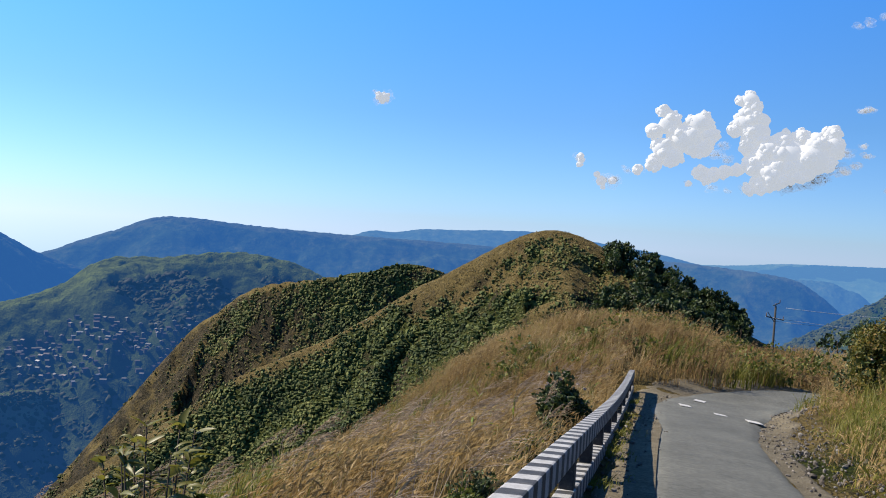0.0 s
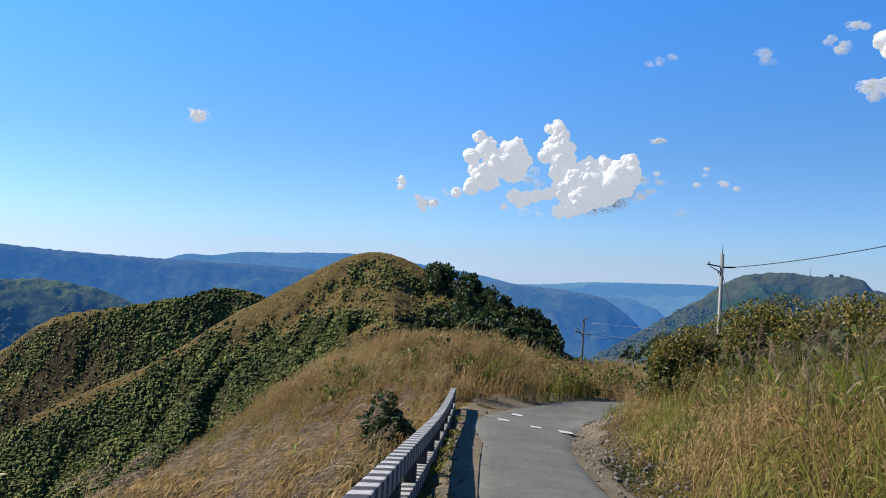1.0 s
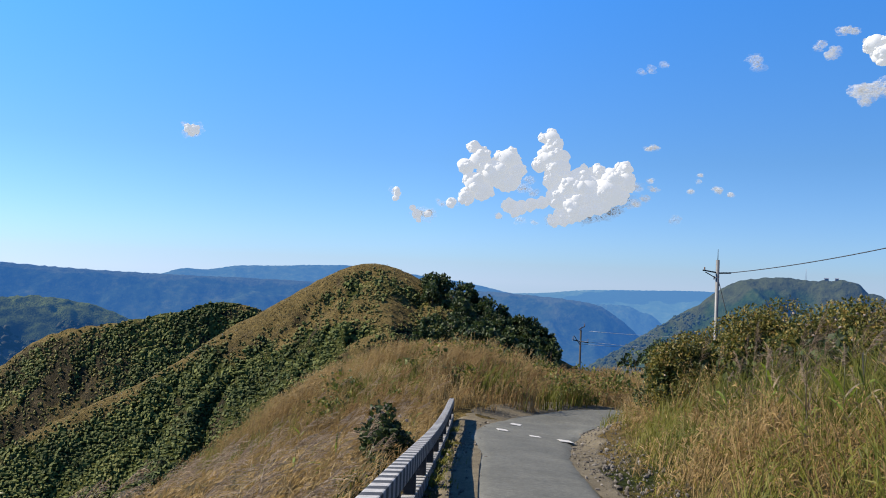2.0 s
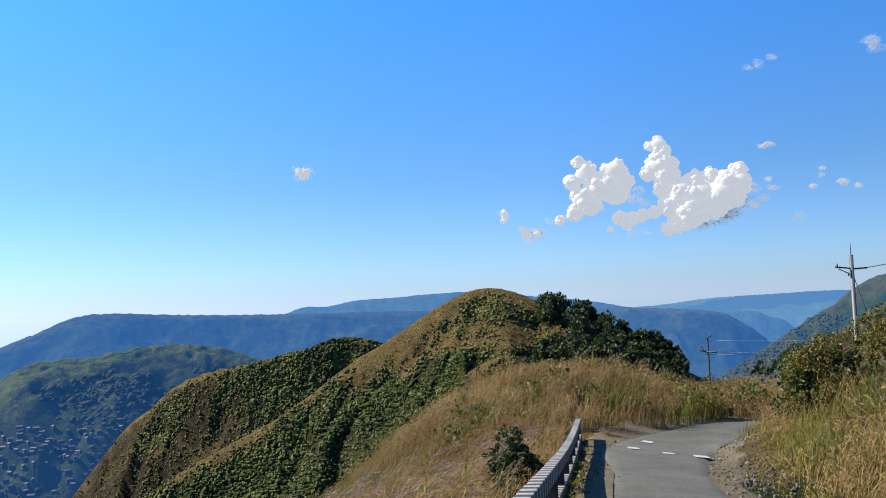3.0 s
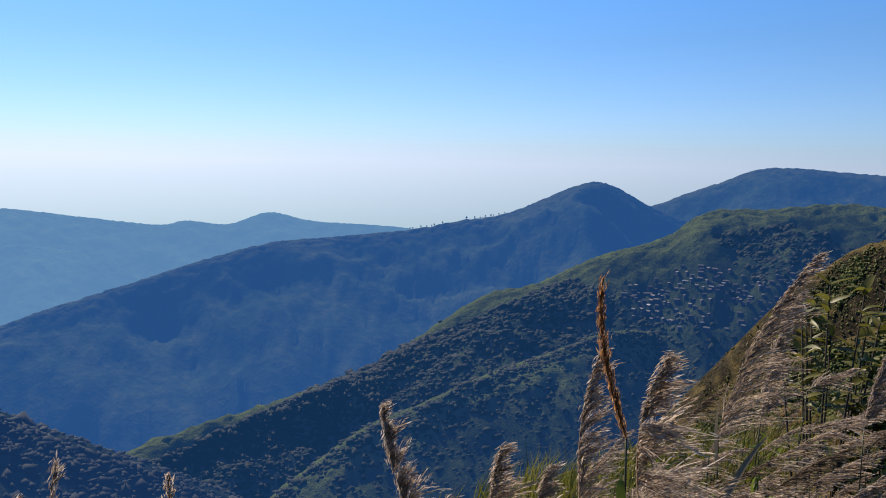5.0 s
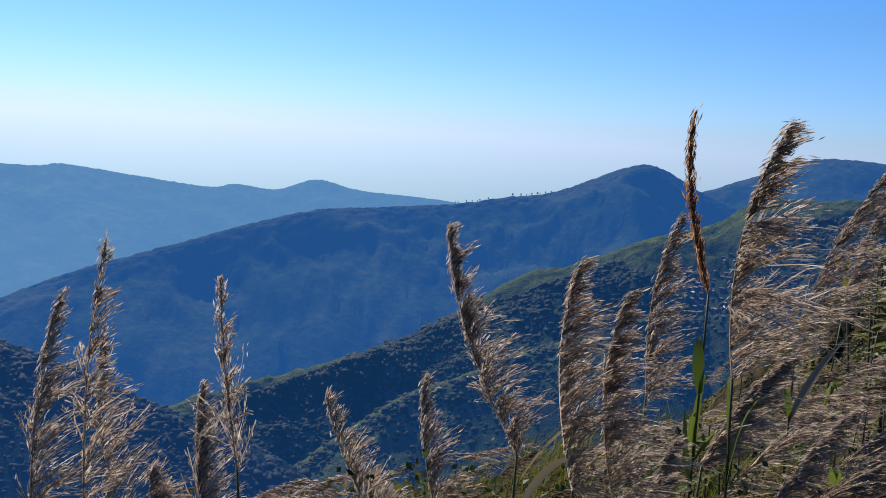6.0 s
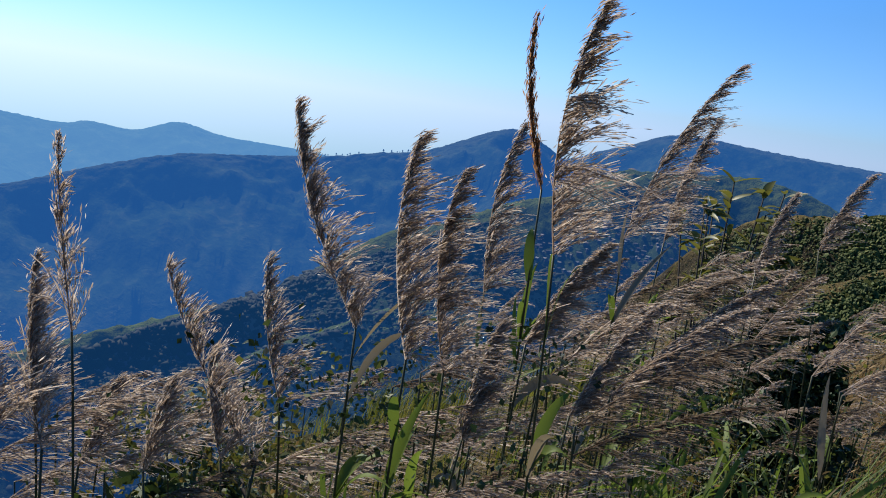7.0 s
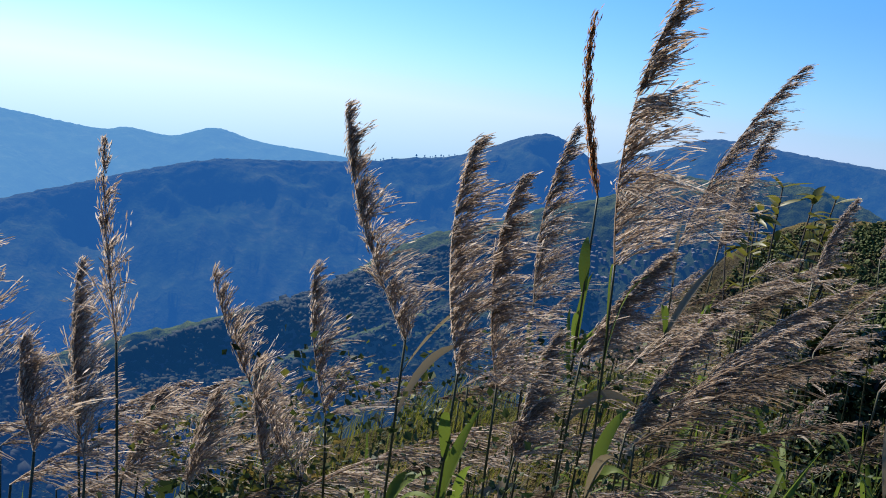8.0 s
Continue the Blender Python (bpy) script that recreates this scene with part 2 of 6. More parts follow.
def sheet(name, places, rows, cols, material, closed=False):
    """A mesh over a grid of places, rows by cols."""
    at = np.arange(rows * cols).reshape(rows, cols)
    nxt = np.roll(at, -1, axis=1) if closed else at[:, 1:]
    cur = at if closed else at[:, :-1]
    quads = np.stack([cur[:-1], nxt[:-1], nxt[1:], cur[1:]], -1).reshape(-1, 4)
    return mesh_of(name, places.reshape(-1, 3), quads, material, smooth=True)


def mesh_of(name, verts, faces, material, smooth=False, parent=None):
    """One mesh object from arrays of places and faces with the same number of corners."""
    verts, faces = np.asarray(verts, np.float32), np.asarray(faces, np.int32)
    n, k = faces.shape
    me = bpy.data.meshes.new(name)
    me.vertices.add(len(verts))
    me.vertices.foreach_set("co", verts.ravel())
    me.loops.add(n * k)
    me.loops.foreach_set("vertex_index", faces.ravel())
    me.polygons.add(n)
    me.polygons.foreach_set("loop_start", np.arange(0, n * k, k, dtype=np.int32))
    me.polygons.foreach_set("use_smooth", np.full(n, smooth))
    me.update(calc_edges=True)
    me.materials.append(material)
    ob = new(name, me)
    ob.parent = parent
    return ob


def land_material():
    m = Nodes("hill grass and scrub")
    n1, n2, n3 = m.noise(0.035, 6, 0.65), m.noise(0.35, 6, 0.7), m.noise(3.0, 5, 0.7)
    green = m.ramp(m.mix(0.5, n2, n3), [(0.36, (0.010, 0.015, 0.004)), (0.50, (0.026, 0.033, 0.007)), (0.66, (0.066, 0.064, 0.016))])
    dry = m.ramp(m.mix(0.5, n2, n3), [(0.34, (0.049, 0.0364, 0.0126)), (0.5, (0.112, 0.0826, 0.0294)), (0.68, (0.185, 0.136, 0.0525))])
    rock = m.ramp(m.mix(0.5, m.noise(0.16, 7, 0.75), m.noise(0.9, 6, 0.75)), [(0.40, (0.007, 0.007, 0.004)), (0.47, (0.018, 0.016, 0.009)), (0.55, (0.046, 0.036, 0.021)), (0.66, (0.100, 0.078, 0.048))])
    dry = m.mix(0.25, dry, rock)
    grown = m.add("Attribute")
    grown.attribute_name = "growth"
    pick = m.mix(0.55, m.ramp(grown.outputs["Fac"], [(0.0, (0.75, 0.75, 0.75)), (0.20, (0.25, 0.25, 0.25))]), m.mix(0.5, n1, n2))
    colour = m.mix(m.grey(pick, 0.42, 0.58), green, dry)
    geo, sep = m.add("NewGeometry"), m.add("SeparateXYZ")
    m.link(geo.outputs["Normal"], sep.inputs[0])
    steep = m.mix(0.42, sep.outputs[2], m.noise(0.10, 5, 0.65))
    colour = m.mix(m.grey(steep, 0.56, 0.66), rock, colour)
    m.bump(m.mix(0.30, m.noise(0.45, 6, 0.7), n3), 1.0, 2.4)
    return m.done(colour, 0.95, spec=0.05)


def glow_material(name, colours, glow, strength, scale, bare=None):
    """Distant hills: wooded slopes, with the blue haze of kilometres of air put in as emission; bare: open grass on
    crest and ribs.
    """
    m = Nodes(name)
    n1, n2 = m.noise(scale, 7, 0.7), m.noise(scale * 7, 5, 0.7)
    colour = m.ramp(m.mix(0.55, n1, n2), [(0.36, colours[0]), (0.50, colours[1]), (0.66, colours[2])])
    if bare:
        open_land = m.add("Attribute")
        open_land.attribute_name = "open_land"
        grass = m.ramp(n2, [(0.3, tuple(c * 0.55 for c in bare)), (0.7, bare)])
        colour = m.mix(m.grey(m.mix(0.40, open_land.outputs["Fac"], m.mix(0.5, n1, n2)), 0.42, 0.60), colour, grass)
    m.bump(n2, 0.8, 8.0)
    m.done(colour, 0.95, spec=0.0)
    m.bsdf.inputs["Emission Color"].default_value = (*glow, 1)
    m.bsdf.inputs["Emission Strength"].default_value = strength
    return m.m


def bearings():
    fine = np.arange(-47, 79, 0.29)
    return np.concatenate([fine, np.arange(79, 313, 3.0)])


LAND = land_material()
_b = np.radians(bearings())
_r = np.concatenate([np.geomspace(0.03, 0.5, 6, endpoint=False), np.geomspace(0.5, 90, 140, endpoint=False), np.geomspace(90, 640, 170, endpoint=False), np.geomspace(640, 4900, 36)])
_x, _y = -_r[:, None] * np.sin(_b)[None, :], _r[:, None] * np.cos(_b)[None, :]
_z = ground_z(_x, _y) - 0.10 * step(HALF_ROAD + 0.1, HALF_ROAD - 0.35, road_distance(_x, _y))
ground = tagged(sheet("ground", np.stack([_x, _y, _z], -1), len(_r), len(_b), LAND, closed=True),
                "steep grassy hillsides with green scrub and dry tan grass", "ground", kind="structure")
GROWN = growth(_x, _y)
ground.data.attributes.new("growth", "FLOAT", "POINT").data.foreach_set("value", GROWN.astype(np.float32).ravel())


COLUMNS = {}


def scattered(ob, pick, count, rng):
    """Random places on the chosen squares of a far sheet of land."""
    co, cols = verts_of(ob), COLUMNS[ob.name]
    at = np.nonzero(pick)[0]
    at = at[(at % cols < cols - 1) & (at + cols < len(co))]
    i = at[rng.integers(0, len(at), count)]
    u, v = rng.random((count, 1)), rng.random((count, 1))
    return co[i] + u * (co[i + 1] - co[i]) + v * (co[i + cols] - co[i])


def far_range(name, label, line, material, front, fall, rough, seed, back=500, gully=60):
    """A distant ridge as a wide strip of land that falls from its crest towards the valley and away behind."""
    line = np.array(line)
    seg = np.concatenate([[0], np.cumsum(np.hypot(*np.diff(line[:, :2], axis=0).T))])
    s = np.arange(0, seg[-1], max(seg[-1] / 300, 4))
    c = np.stack([np.interp(s, seg, line[:, k]) for k in range(3)], -1)
    out = c[:, :2] / np.hypot(c[:, 0], c[:, 1])[:, None]
    v = np.concatenate([-np.geomspace(back, 8, 8), [0], np.geomspace(5, front, 50)])
    x = c[None, :, 0] - v[:, None] * out[None, :, 0]
    y = c[None, :, 1] - v[:, None] * out[None, :, 1]
    d = np.abs(v)[:, None]
    deep = gullies(x, y, gully * 3.2, seed) * rough + gullies(x, y, gully, seed + 9) * rough * 0.45
    z = c[None, :, 2] - fall * (np.hypot(d, 14) - 14) + deep * step(0, gully * 1.2, d) + 0.10 * min(rough, 34) * fbm(x / 9, y / 9, seed, 3)
    z = np.maximum(z, VALLEY_Z - 60)
    ob = tagged(sheet(name, np.stack([x, y, z], -1), len(v), len(s), material), label, "mountain range", kind="structure")
    COLUMNS[ob.name] = len(s)
    ridge = np.clip(deep / rough + 0.75, 0, 1) * step(300, 40, d) * 0.62 + step(52, 8, d + 26 * fbm(x / 60, y / 60, seed + 2, 3)) * (v[:, None] > -30)
    ob.data.attributes.new("open_land", "FLOAT", "POINT").data.foreach_set("value", np.clip(ridge, 0, 1).astype(np.float32).ravel())
    return ob


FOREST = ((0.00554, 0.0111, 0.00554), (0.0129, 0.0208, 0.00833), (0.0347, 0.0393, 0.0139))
# airlight emitted by the hills themselves: its blue, and strengths for near and middle
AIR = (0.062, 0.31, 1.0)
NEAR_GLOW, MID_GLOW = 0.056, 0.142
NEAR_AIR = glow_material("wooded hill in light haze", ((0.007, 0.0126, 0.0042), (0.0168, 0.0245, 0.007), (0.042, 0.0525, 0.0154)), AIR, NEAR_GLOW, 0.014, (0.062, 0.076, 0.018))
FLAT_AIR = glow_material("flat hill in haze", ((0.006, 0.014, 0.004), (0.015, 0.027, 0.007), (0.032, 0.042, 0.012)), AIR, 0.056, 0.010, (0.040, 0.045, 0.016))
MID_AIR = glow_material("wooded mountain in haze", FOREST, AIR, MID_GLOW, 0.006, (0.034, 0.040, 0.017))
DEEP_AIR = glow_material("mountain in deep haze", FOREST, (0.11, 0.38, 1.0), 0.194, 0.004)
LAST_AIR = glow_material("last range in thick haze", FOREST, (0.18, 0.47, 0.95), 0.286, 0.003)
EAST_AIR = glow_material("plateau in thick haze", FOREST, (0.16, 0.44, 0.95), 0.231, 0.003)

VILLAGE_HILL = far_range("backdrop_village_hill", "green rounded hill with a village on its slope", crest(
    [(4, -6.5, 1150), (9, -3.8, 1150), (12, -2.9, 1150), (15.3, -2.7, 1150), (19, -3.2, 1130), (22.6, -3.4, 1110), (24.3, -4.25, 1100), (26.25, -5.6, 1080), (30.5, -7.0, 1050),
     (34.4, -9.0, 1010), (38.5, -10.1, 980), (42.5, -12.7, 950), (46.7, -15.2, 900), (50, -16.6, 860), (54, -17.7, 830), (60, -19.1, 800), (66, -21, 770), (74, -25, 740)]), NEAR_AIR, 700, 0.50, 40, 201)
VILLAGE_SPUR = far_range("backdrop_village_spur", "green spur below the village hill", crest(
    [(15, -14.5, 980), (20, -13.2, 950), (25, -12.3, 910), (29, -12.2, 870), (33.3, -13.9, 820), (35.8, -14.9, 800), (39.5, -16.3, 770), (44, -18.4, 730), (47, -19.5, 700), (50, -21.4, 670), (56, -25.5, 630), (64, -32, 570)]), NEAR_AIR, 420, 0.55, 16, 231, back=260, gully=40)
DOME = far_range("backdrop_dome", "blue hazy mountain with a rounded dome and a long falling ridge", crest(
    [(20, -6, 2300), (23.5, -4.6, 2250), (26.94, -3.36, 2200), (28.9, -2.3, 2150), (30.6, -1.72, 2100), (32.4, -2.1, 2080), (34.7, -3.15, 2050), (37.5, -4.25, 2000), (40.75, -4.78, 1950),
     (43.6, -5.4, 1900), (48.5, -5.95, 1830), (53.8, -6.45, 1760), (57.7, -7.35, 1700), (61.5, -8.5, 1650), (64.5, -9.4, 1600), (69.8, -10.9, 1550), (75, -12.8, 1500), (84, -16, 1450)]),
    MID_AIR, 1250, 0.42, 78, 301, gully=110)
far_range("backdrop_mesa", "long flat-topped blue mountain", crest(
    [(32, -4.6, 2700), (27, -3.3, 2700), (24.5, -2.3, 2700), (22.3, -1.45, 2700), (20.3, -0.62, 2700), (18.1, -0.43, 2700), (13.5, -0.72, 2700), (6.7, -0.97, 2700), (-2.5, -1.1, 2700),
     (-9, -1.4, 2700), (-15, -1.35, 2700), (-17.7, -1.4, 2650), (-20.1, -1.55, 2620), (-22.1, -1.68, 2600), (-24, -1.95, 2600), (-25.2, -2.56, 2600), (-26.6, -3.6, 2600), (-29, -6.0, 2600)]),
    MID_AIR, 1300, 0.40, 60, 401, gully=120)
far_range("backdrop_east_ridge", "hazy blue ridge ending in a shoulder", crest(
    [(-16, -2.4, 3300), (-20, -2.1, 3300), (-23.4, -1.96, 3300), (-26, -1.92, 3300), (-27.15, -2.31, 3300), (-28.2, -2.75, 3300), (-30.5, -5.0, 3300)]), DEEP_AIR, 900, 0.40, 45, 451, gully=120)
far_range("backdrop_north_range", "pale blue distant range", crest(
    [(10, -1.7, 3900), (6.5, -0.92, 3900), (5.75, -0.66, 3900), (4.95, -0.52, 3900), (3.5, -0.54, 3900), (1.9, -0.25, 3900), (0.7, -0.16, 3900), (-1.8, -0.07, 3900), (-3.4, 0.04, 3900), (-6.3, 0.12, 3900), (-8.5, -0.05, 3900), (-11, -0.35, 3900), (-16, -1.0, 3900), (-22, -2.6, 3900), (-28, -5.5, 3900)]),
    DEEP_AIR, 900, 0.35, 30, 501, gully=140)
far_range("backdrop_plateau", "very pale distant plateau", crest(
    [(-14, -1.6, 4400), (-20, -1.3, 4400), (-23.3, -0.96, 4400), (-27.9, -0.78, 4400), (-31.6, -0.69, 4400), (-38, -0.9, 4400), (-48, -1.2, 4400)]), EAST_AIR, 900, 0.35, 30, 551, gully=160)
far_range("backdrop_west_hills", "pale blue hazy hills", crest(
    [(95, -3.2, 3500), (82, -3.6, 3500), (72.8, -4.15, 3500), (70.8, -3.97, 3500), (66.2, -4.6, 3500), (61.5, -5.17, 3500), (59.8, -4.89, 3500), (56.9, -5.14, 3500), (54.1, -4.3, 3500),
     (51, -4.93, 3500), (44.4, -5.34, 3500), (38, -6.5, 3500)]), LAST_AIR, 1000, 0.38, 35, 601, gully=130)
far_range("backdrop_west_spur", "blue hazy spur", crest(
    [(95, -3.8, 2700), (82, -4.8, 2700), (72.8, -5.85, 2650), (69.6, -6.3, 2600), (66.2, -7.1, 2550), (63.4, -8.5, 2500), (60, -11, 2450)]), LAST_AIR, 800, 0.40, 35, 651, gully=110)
# a shaded copy of the forest colours, times 0.6, with blue haze emitted
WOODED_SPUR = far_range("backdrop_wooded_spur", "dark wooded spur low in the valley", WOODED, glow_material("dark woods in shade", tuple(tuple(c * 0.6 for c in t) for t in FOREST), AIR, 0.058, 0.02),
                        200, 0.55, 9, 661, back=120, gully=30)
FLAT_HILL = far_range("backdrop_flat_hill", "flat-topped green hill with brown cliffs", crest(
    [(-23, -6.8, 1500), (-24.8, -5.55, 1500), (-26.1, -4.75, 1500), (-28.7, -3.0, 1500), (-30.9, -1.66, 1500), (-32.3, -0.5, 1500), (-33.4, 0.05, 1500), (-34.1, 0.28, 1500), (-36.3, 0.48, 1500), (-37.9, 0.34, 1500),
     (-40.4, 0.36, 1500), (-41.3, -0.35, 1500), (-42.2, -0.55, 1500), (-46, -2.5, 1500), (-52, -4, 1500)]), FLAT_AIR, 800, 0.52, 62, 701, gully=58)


# ---- road ----
def tarmac():
    m = Nodes("old tarmac")
    n1, n2, n3 = m.noise(0.7, 6, 0.65), m.noise(9, 5, 0.7), m.noise(140, 3, 0.7)
    colour = m.ramp(m.mix(0.60, n1, n2), [(0.36, (0.042, 0.043, 0.037)), (0.5, (0.066, 0.067, 0.058)), (0.64, (0.098, 0.098, 0.084))])
    colour = m.mix(m.grey(n3, 0.62, 0.72), colour, (0.10, 0.097, 0.076))
    m.bump(n3, 0.5, 0.006)
    return m.done(colour, 0.88, spec=0.25)


def road_strip():
    line = curve_through(ROAD, 30)
    along = np.gradient(line, axis=0)
    along /= np.hypot(along[:, 0], along[:, 1])[:, None]
    side = np.stack([along[:, 1], -along[:, 0]], -1)
    dist = np.concatenate([[0], np.cumsum(np.hypot(*np.diff(line, axis=0).T))])
    v = np.linspace(-1, 1, 15)
    wide = HALF_ROAD + 0.12 * step(18, 27, line[:, 1])
    ragged = 1 + 0.035 * fbm(dist / 0.7, dist * 0, 5, 3)
    ragged_r = 1 + 0.06 * fbm(dist / 0.6, dist * 0 + 7, 6, 4) + 0.05 * fbm(dist / 3, dist * 0 + 3, 8, 2)
    w = np.where(v[None, :] < 0, (wide + 0.9 * step(18, 27, line[:, 1]))[:, None] * ragged[:, None], wide[:, None] * ragged_r[:, None]) * v[None, :]
    x, y = line[:, 0:1] + side[:, 0:1] * w, line[:, 1:2] + side[:, 1:2] * w
    z = spur_z(x, y) + 0.035 * (1 - v[None, :] ** 2) + 0.03
    z[:, [0, -1]] -= 0.07
    return tagged(sheet("road", np.stack([x, y, z], -1), len(line), len(v), tarmac()), "narrow worn grey tarmac road with crumbling edges", "road", kind="structure")


road = road_strip()


# ---- helpers for things ----
def part(name, bm, material, parent, label=""):
    """Links a bmesh as one mesh object under a thing or a part."""
    me = bpy.data.meshes.new(name)
    bm.normal_update()
    bm.to_mesh(me)
    bm.free()
    me.materials.append(material)
    ob = new(name, me)
    ob.parent = parent
    return tagged(ob, label)


def thing(name, place, label, category, group="", turn=0.0):
    ob = new(name)
    ob.empty_display_size = 0.1
    ob.matrix_basis = pose(*place, 0, 0, turn)
    return tagged(ob, label, category, group)


def bar(bm, a, b, wide, tall, up=(0, 0, 1), bevel=0.012):
    """A squared, slightly rounded bar from a to b."""
    a, b, up = Vector(a), Vector(b), Vector(up)
    way = (b - a).normalized()
    side = way.cross(up).normalized()
    top = side.cross(way).normalized()
    made = bmesh.ops.create_cube(bm, size=1.0)["verts"]
    m = Matrix((side, way, top)).transposed().to_4x4()
    m = Matrix.Translation((a + b) / 2) @ m @ Matrix.Diagonal((wide, (b - a).length, tall, 1))
    bmesh.ops.transform(bm, matrix=m, verts=made)
    if bevel:
        edges = list({e for v in made for e in v.link_edges})
        bmesh.ops.bevel(bm, geom=edges, offset=bevel, segments=2, affect="EDGES", profile=0.6)


def tube(bm, points, radii, sides=8):
    """A round, tapering tube along points, closed at both ends."""
    points = [Vector(p) for p in points]
    rings = []
    for k, p in enumerate(points):
        way = (points[min(k + 1, len(points) - 1)] - points[max(k - 1, 0)]).normalized()
        side = way.cross(Vector((0.3, 1, 0.1)) if abs(way.y) < 0.9 else Vector((1, 0, 0))).normalized()
        other = way.cross(side)
        r = radii[min(k, len(radii) - 1)]
        rings.append([bm.verts.new(p + r * (math.cos(t) * side + math.sin(t) * other)) for t in (2 * math.pi * j / sides for j in range(sides))])
    for lo, hi in zip(rings, rings[1:]):
        for j in range(sides):
            bm.faces.new((lo[j], lo[(j + 1) % sides], hi[(j + 1) % sides], hi[j])).smooth = True
    bm.faces.new(rings[0][::-1])
    bm.faces.new(rings[-1])


def unit(v):
    return v / np.maximum(np.linalg.norm(v, axis=-1, keepdims=True), 1e-9)


def leaf_quads(rng, centre, length, width, way=None, droop=0.0):
    """Folded leaves as pairs of quads round the given centres: verts and faces."""
    n = len(centre)
    if way is None:
        way = unit(rng.normal(size=(n, 3)))
    side = unit(np.cross(way, unit(rng.normal(size=(n, 3)))))
    up = np.cross(side, way)
    l, w = np.broadcast_to(np.asarray(length, float), n)[:, None], np.broadcast_to(np.asarray(width, float), n)[:, None]
    a, c = centre - way * l / 2, centre + way * l / 2 - np.array([0, 0, 1.0]) * droop * l
    b, d = centre + side * w / 2 + up * w * 0.15, centre - side * w / 2 + up * w * 0.15
    v = np.stack([a, b, c, d], 1).reshape(-1, 3)
    return v, np.arange(4 * n).reshape(n, 4)


def clumps(rng, places, size, per, leaf, squash=0.75):
    """Rough bushes: for each place a dome of crossing leaf tufts."""
    n = len(places)
    size = np.broadcast_to(np.asarray(size, float), n)
    d = unit(rng.normal(size=(n, per, 3)))
    d[:, :, 2] = np.abs(d[:, :, 2]) * squash
    r = size[:, None, None] * rng.uniform(0.45, 1.05, (n, per, 1))
    centre = places[:, None, :] + d * r
    way = unit(d * 0.5 + rng.normal(size=d.shape) * 0.8 + np.array([0, 0, 0.3]))
    l = (size[:, None] * leaf * rng.uniform(0.6, 1.4, (n, per))).ravel()
    return leaf_quads(rng, centre.reshape(-1, 3), l, l * rng.uniform(0.55, 0.9, n * per), way.reshape(-1, 3))


def join(*pieces):
    verts, faces, base = [], [], 0
    for v, f in pieces:
        verts.append(v)
        faces.append(f + base)
        base += len(v)
    return np.concatenate(verts), np.concatenate(faces)


def foliage(name, stops, rough=0.6, through_light=0.35, patch=0.0):
    """Leaves and grass: each leaf has its own shade; some light comes through."""
    m = Nodes(name)
    geo = m.add("NewGeometry")
    fac = geo.outputs["Random Per Island"]
    if patch:
        fac = m.mix(0.55, fac, m.grey(m.noise(patch, 4, 0.6), 0.3, 0.7))
    colour = m.ramp(fac, stops)
    m.done(colour, rough, spec=0.25)
    tr, mx = m.add("BsdfTranslucent"), m.add("MixShader")
    m.link(colour, tr.inputs[0])
    mx.inputs[0].default_value = through_light
    m.link(m.bsdf.outputs[0], mx.inputs[1])
    m.link(tr.outputs[0], mx.inputs[2])
    m.link(mx.outputs[0], m.out.inputs[0])
    return m.m


SCRUB = foliage("scrub leaves", [(0.0, (0.011, 0.018, 0.004)), (0.35, (0.038, 0.053, 0.011)), (0.7, (0.088, 0.102, 0.021)), (1.0, (0.160, 0.148, 0.038))], 0.8, 0.25, 0.03)
OLIVE_SCRUB = foliage("olive-green scrub leaves", [(0.0, (0.042, 0.047, 0.011)), (0.4, (0.086, 0.086, 0.019)), (0.75, (0.140, 0.120, 0.036)), (1.0, (0.190, 0.145, 0.058))], 0.8, 0.25, 0.06)
HILL_DRY = foliage("dry brown hill grass", [(0.0, (0.078, 0.056, 0.024)), (0.5, (0.140, 0.104, 0.046)), (1.0, (0.215, 0.165, 0.080))], 0.8, 0.3, 0.1)
OLIVE_LEAF = foliage("olive autumn leaves", [(0.0, (0.028, 0.035, 0.0063)), (0.45, (0.0805, 0.0826, 0.014)), (0.8, (0.14, 0.115, 0.0224)), (1.0, (0.21, 0.133, 0.042))], 0.55, 0.35)
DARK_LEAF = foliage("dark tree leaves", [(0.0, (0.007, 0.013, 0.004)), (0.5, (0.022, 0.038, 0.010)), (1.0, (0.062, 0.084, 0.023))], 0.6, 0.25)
BRIGHT_LEAF = foliage("yellow-green leaves", [(0.0, (0.0302, 0.0469, 0.00805)), (0.5, (0.067, 0.084, 0.0134)), (1.0, (0.147, 0.134, 0.0234))], 0.55, 0.35)
DRY_GRASS = foliage("dry tan grass", [(0.0, (0.070, 0.046, 0.020)), (0.4, (0.200, 0.129, 0.047)), (0.75, (0.275, 0.196, 0.086)), (1.0, (0.350, 0.275, 0.150))], 0.7, 0.4, 0.15)
GREEN_GRASS = foliage("green grass", [(0.0, (0.0315, 0.0434, 0.0056)), (0.5, (0.101, 0.105, 0.014)), (1.0, (0.224, 0.185, 0.0364))], 0.6, 0.45, 0.2)
BARK = Nodes("bark").done((0.0385, 0.0294, 0.021), 0.9)


# ---- hillside growth ----
def ball(level):
    bm = bmesh.new()
    bmesh.ops.create_icosphere(bm, subdivisions=level, radius=1.0)
    v = np.array([q.co[:] for q in bm.verts])
    f = np.array([[q.index for q in p.verts] for p in bm.faces])
    bm.free()
    return v, f


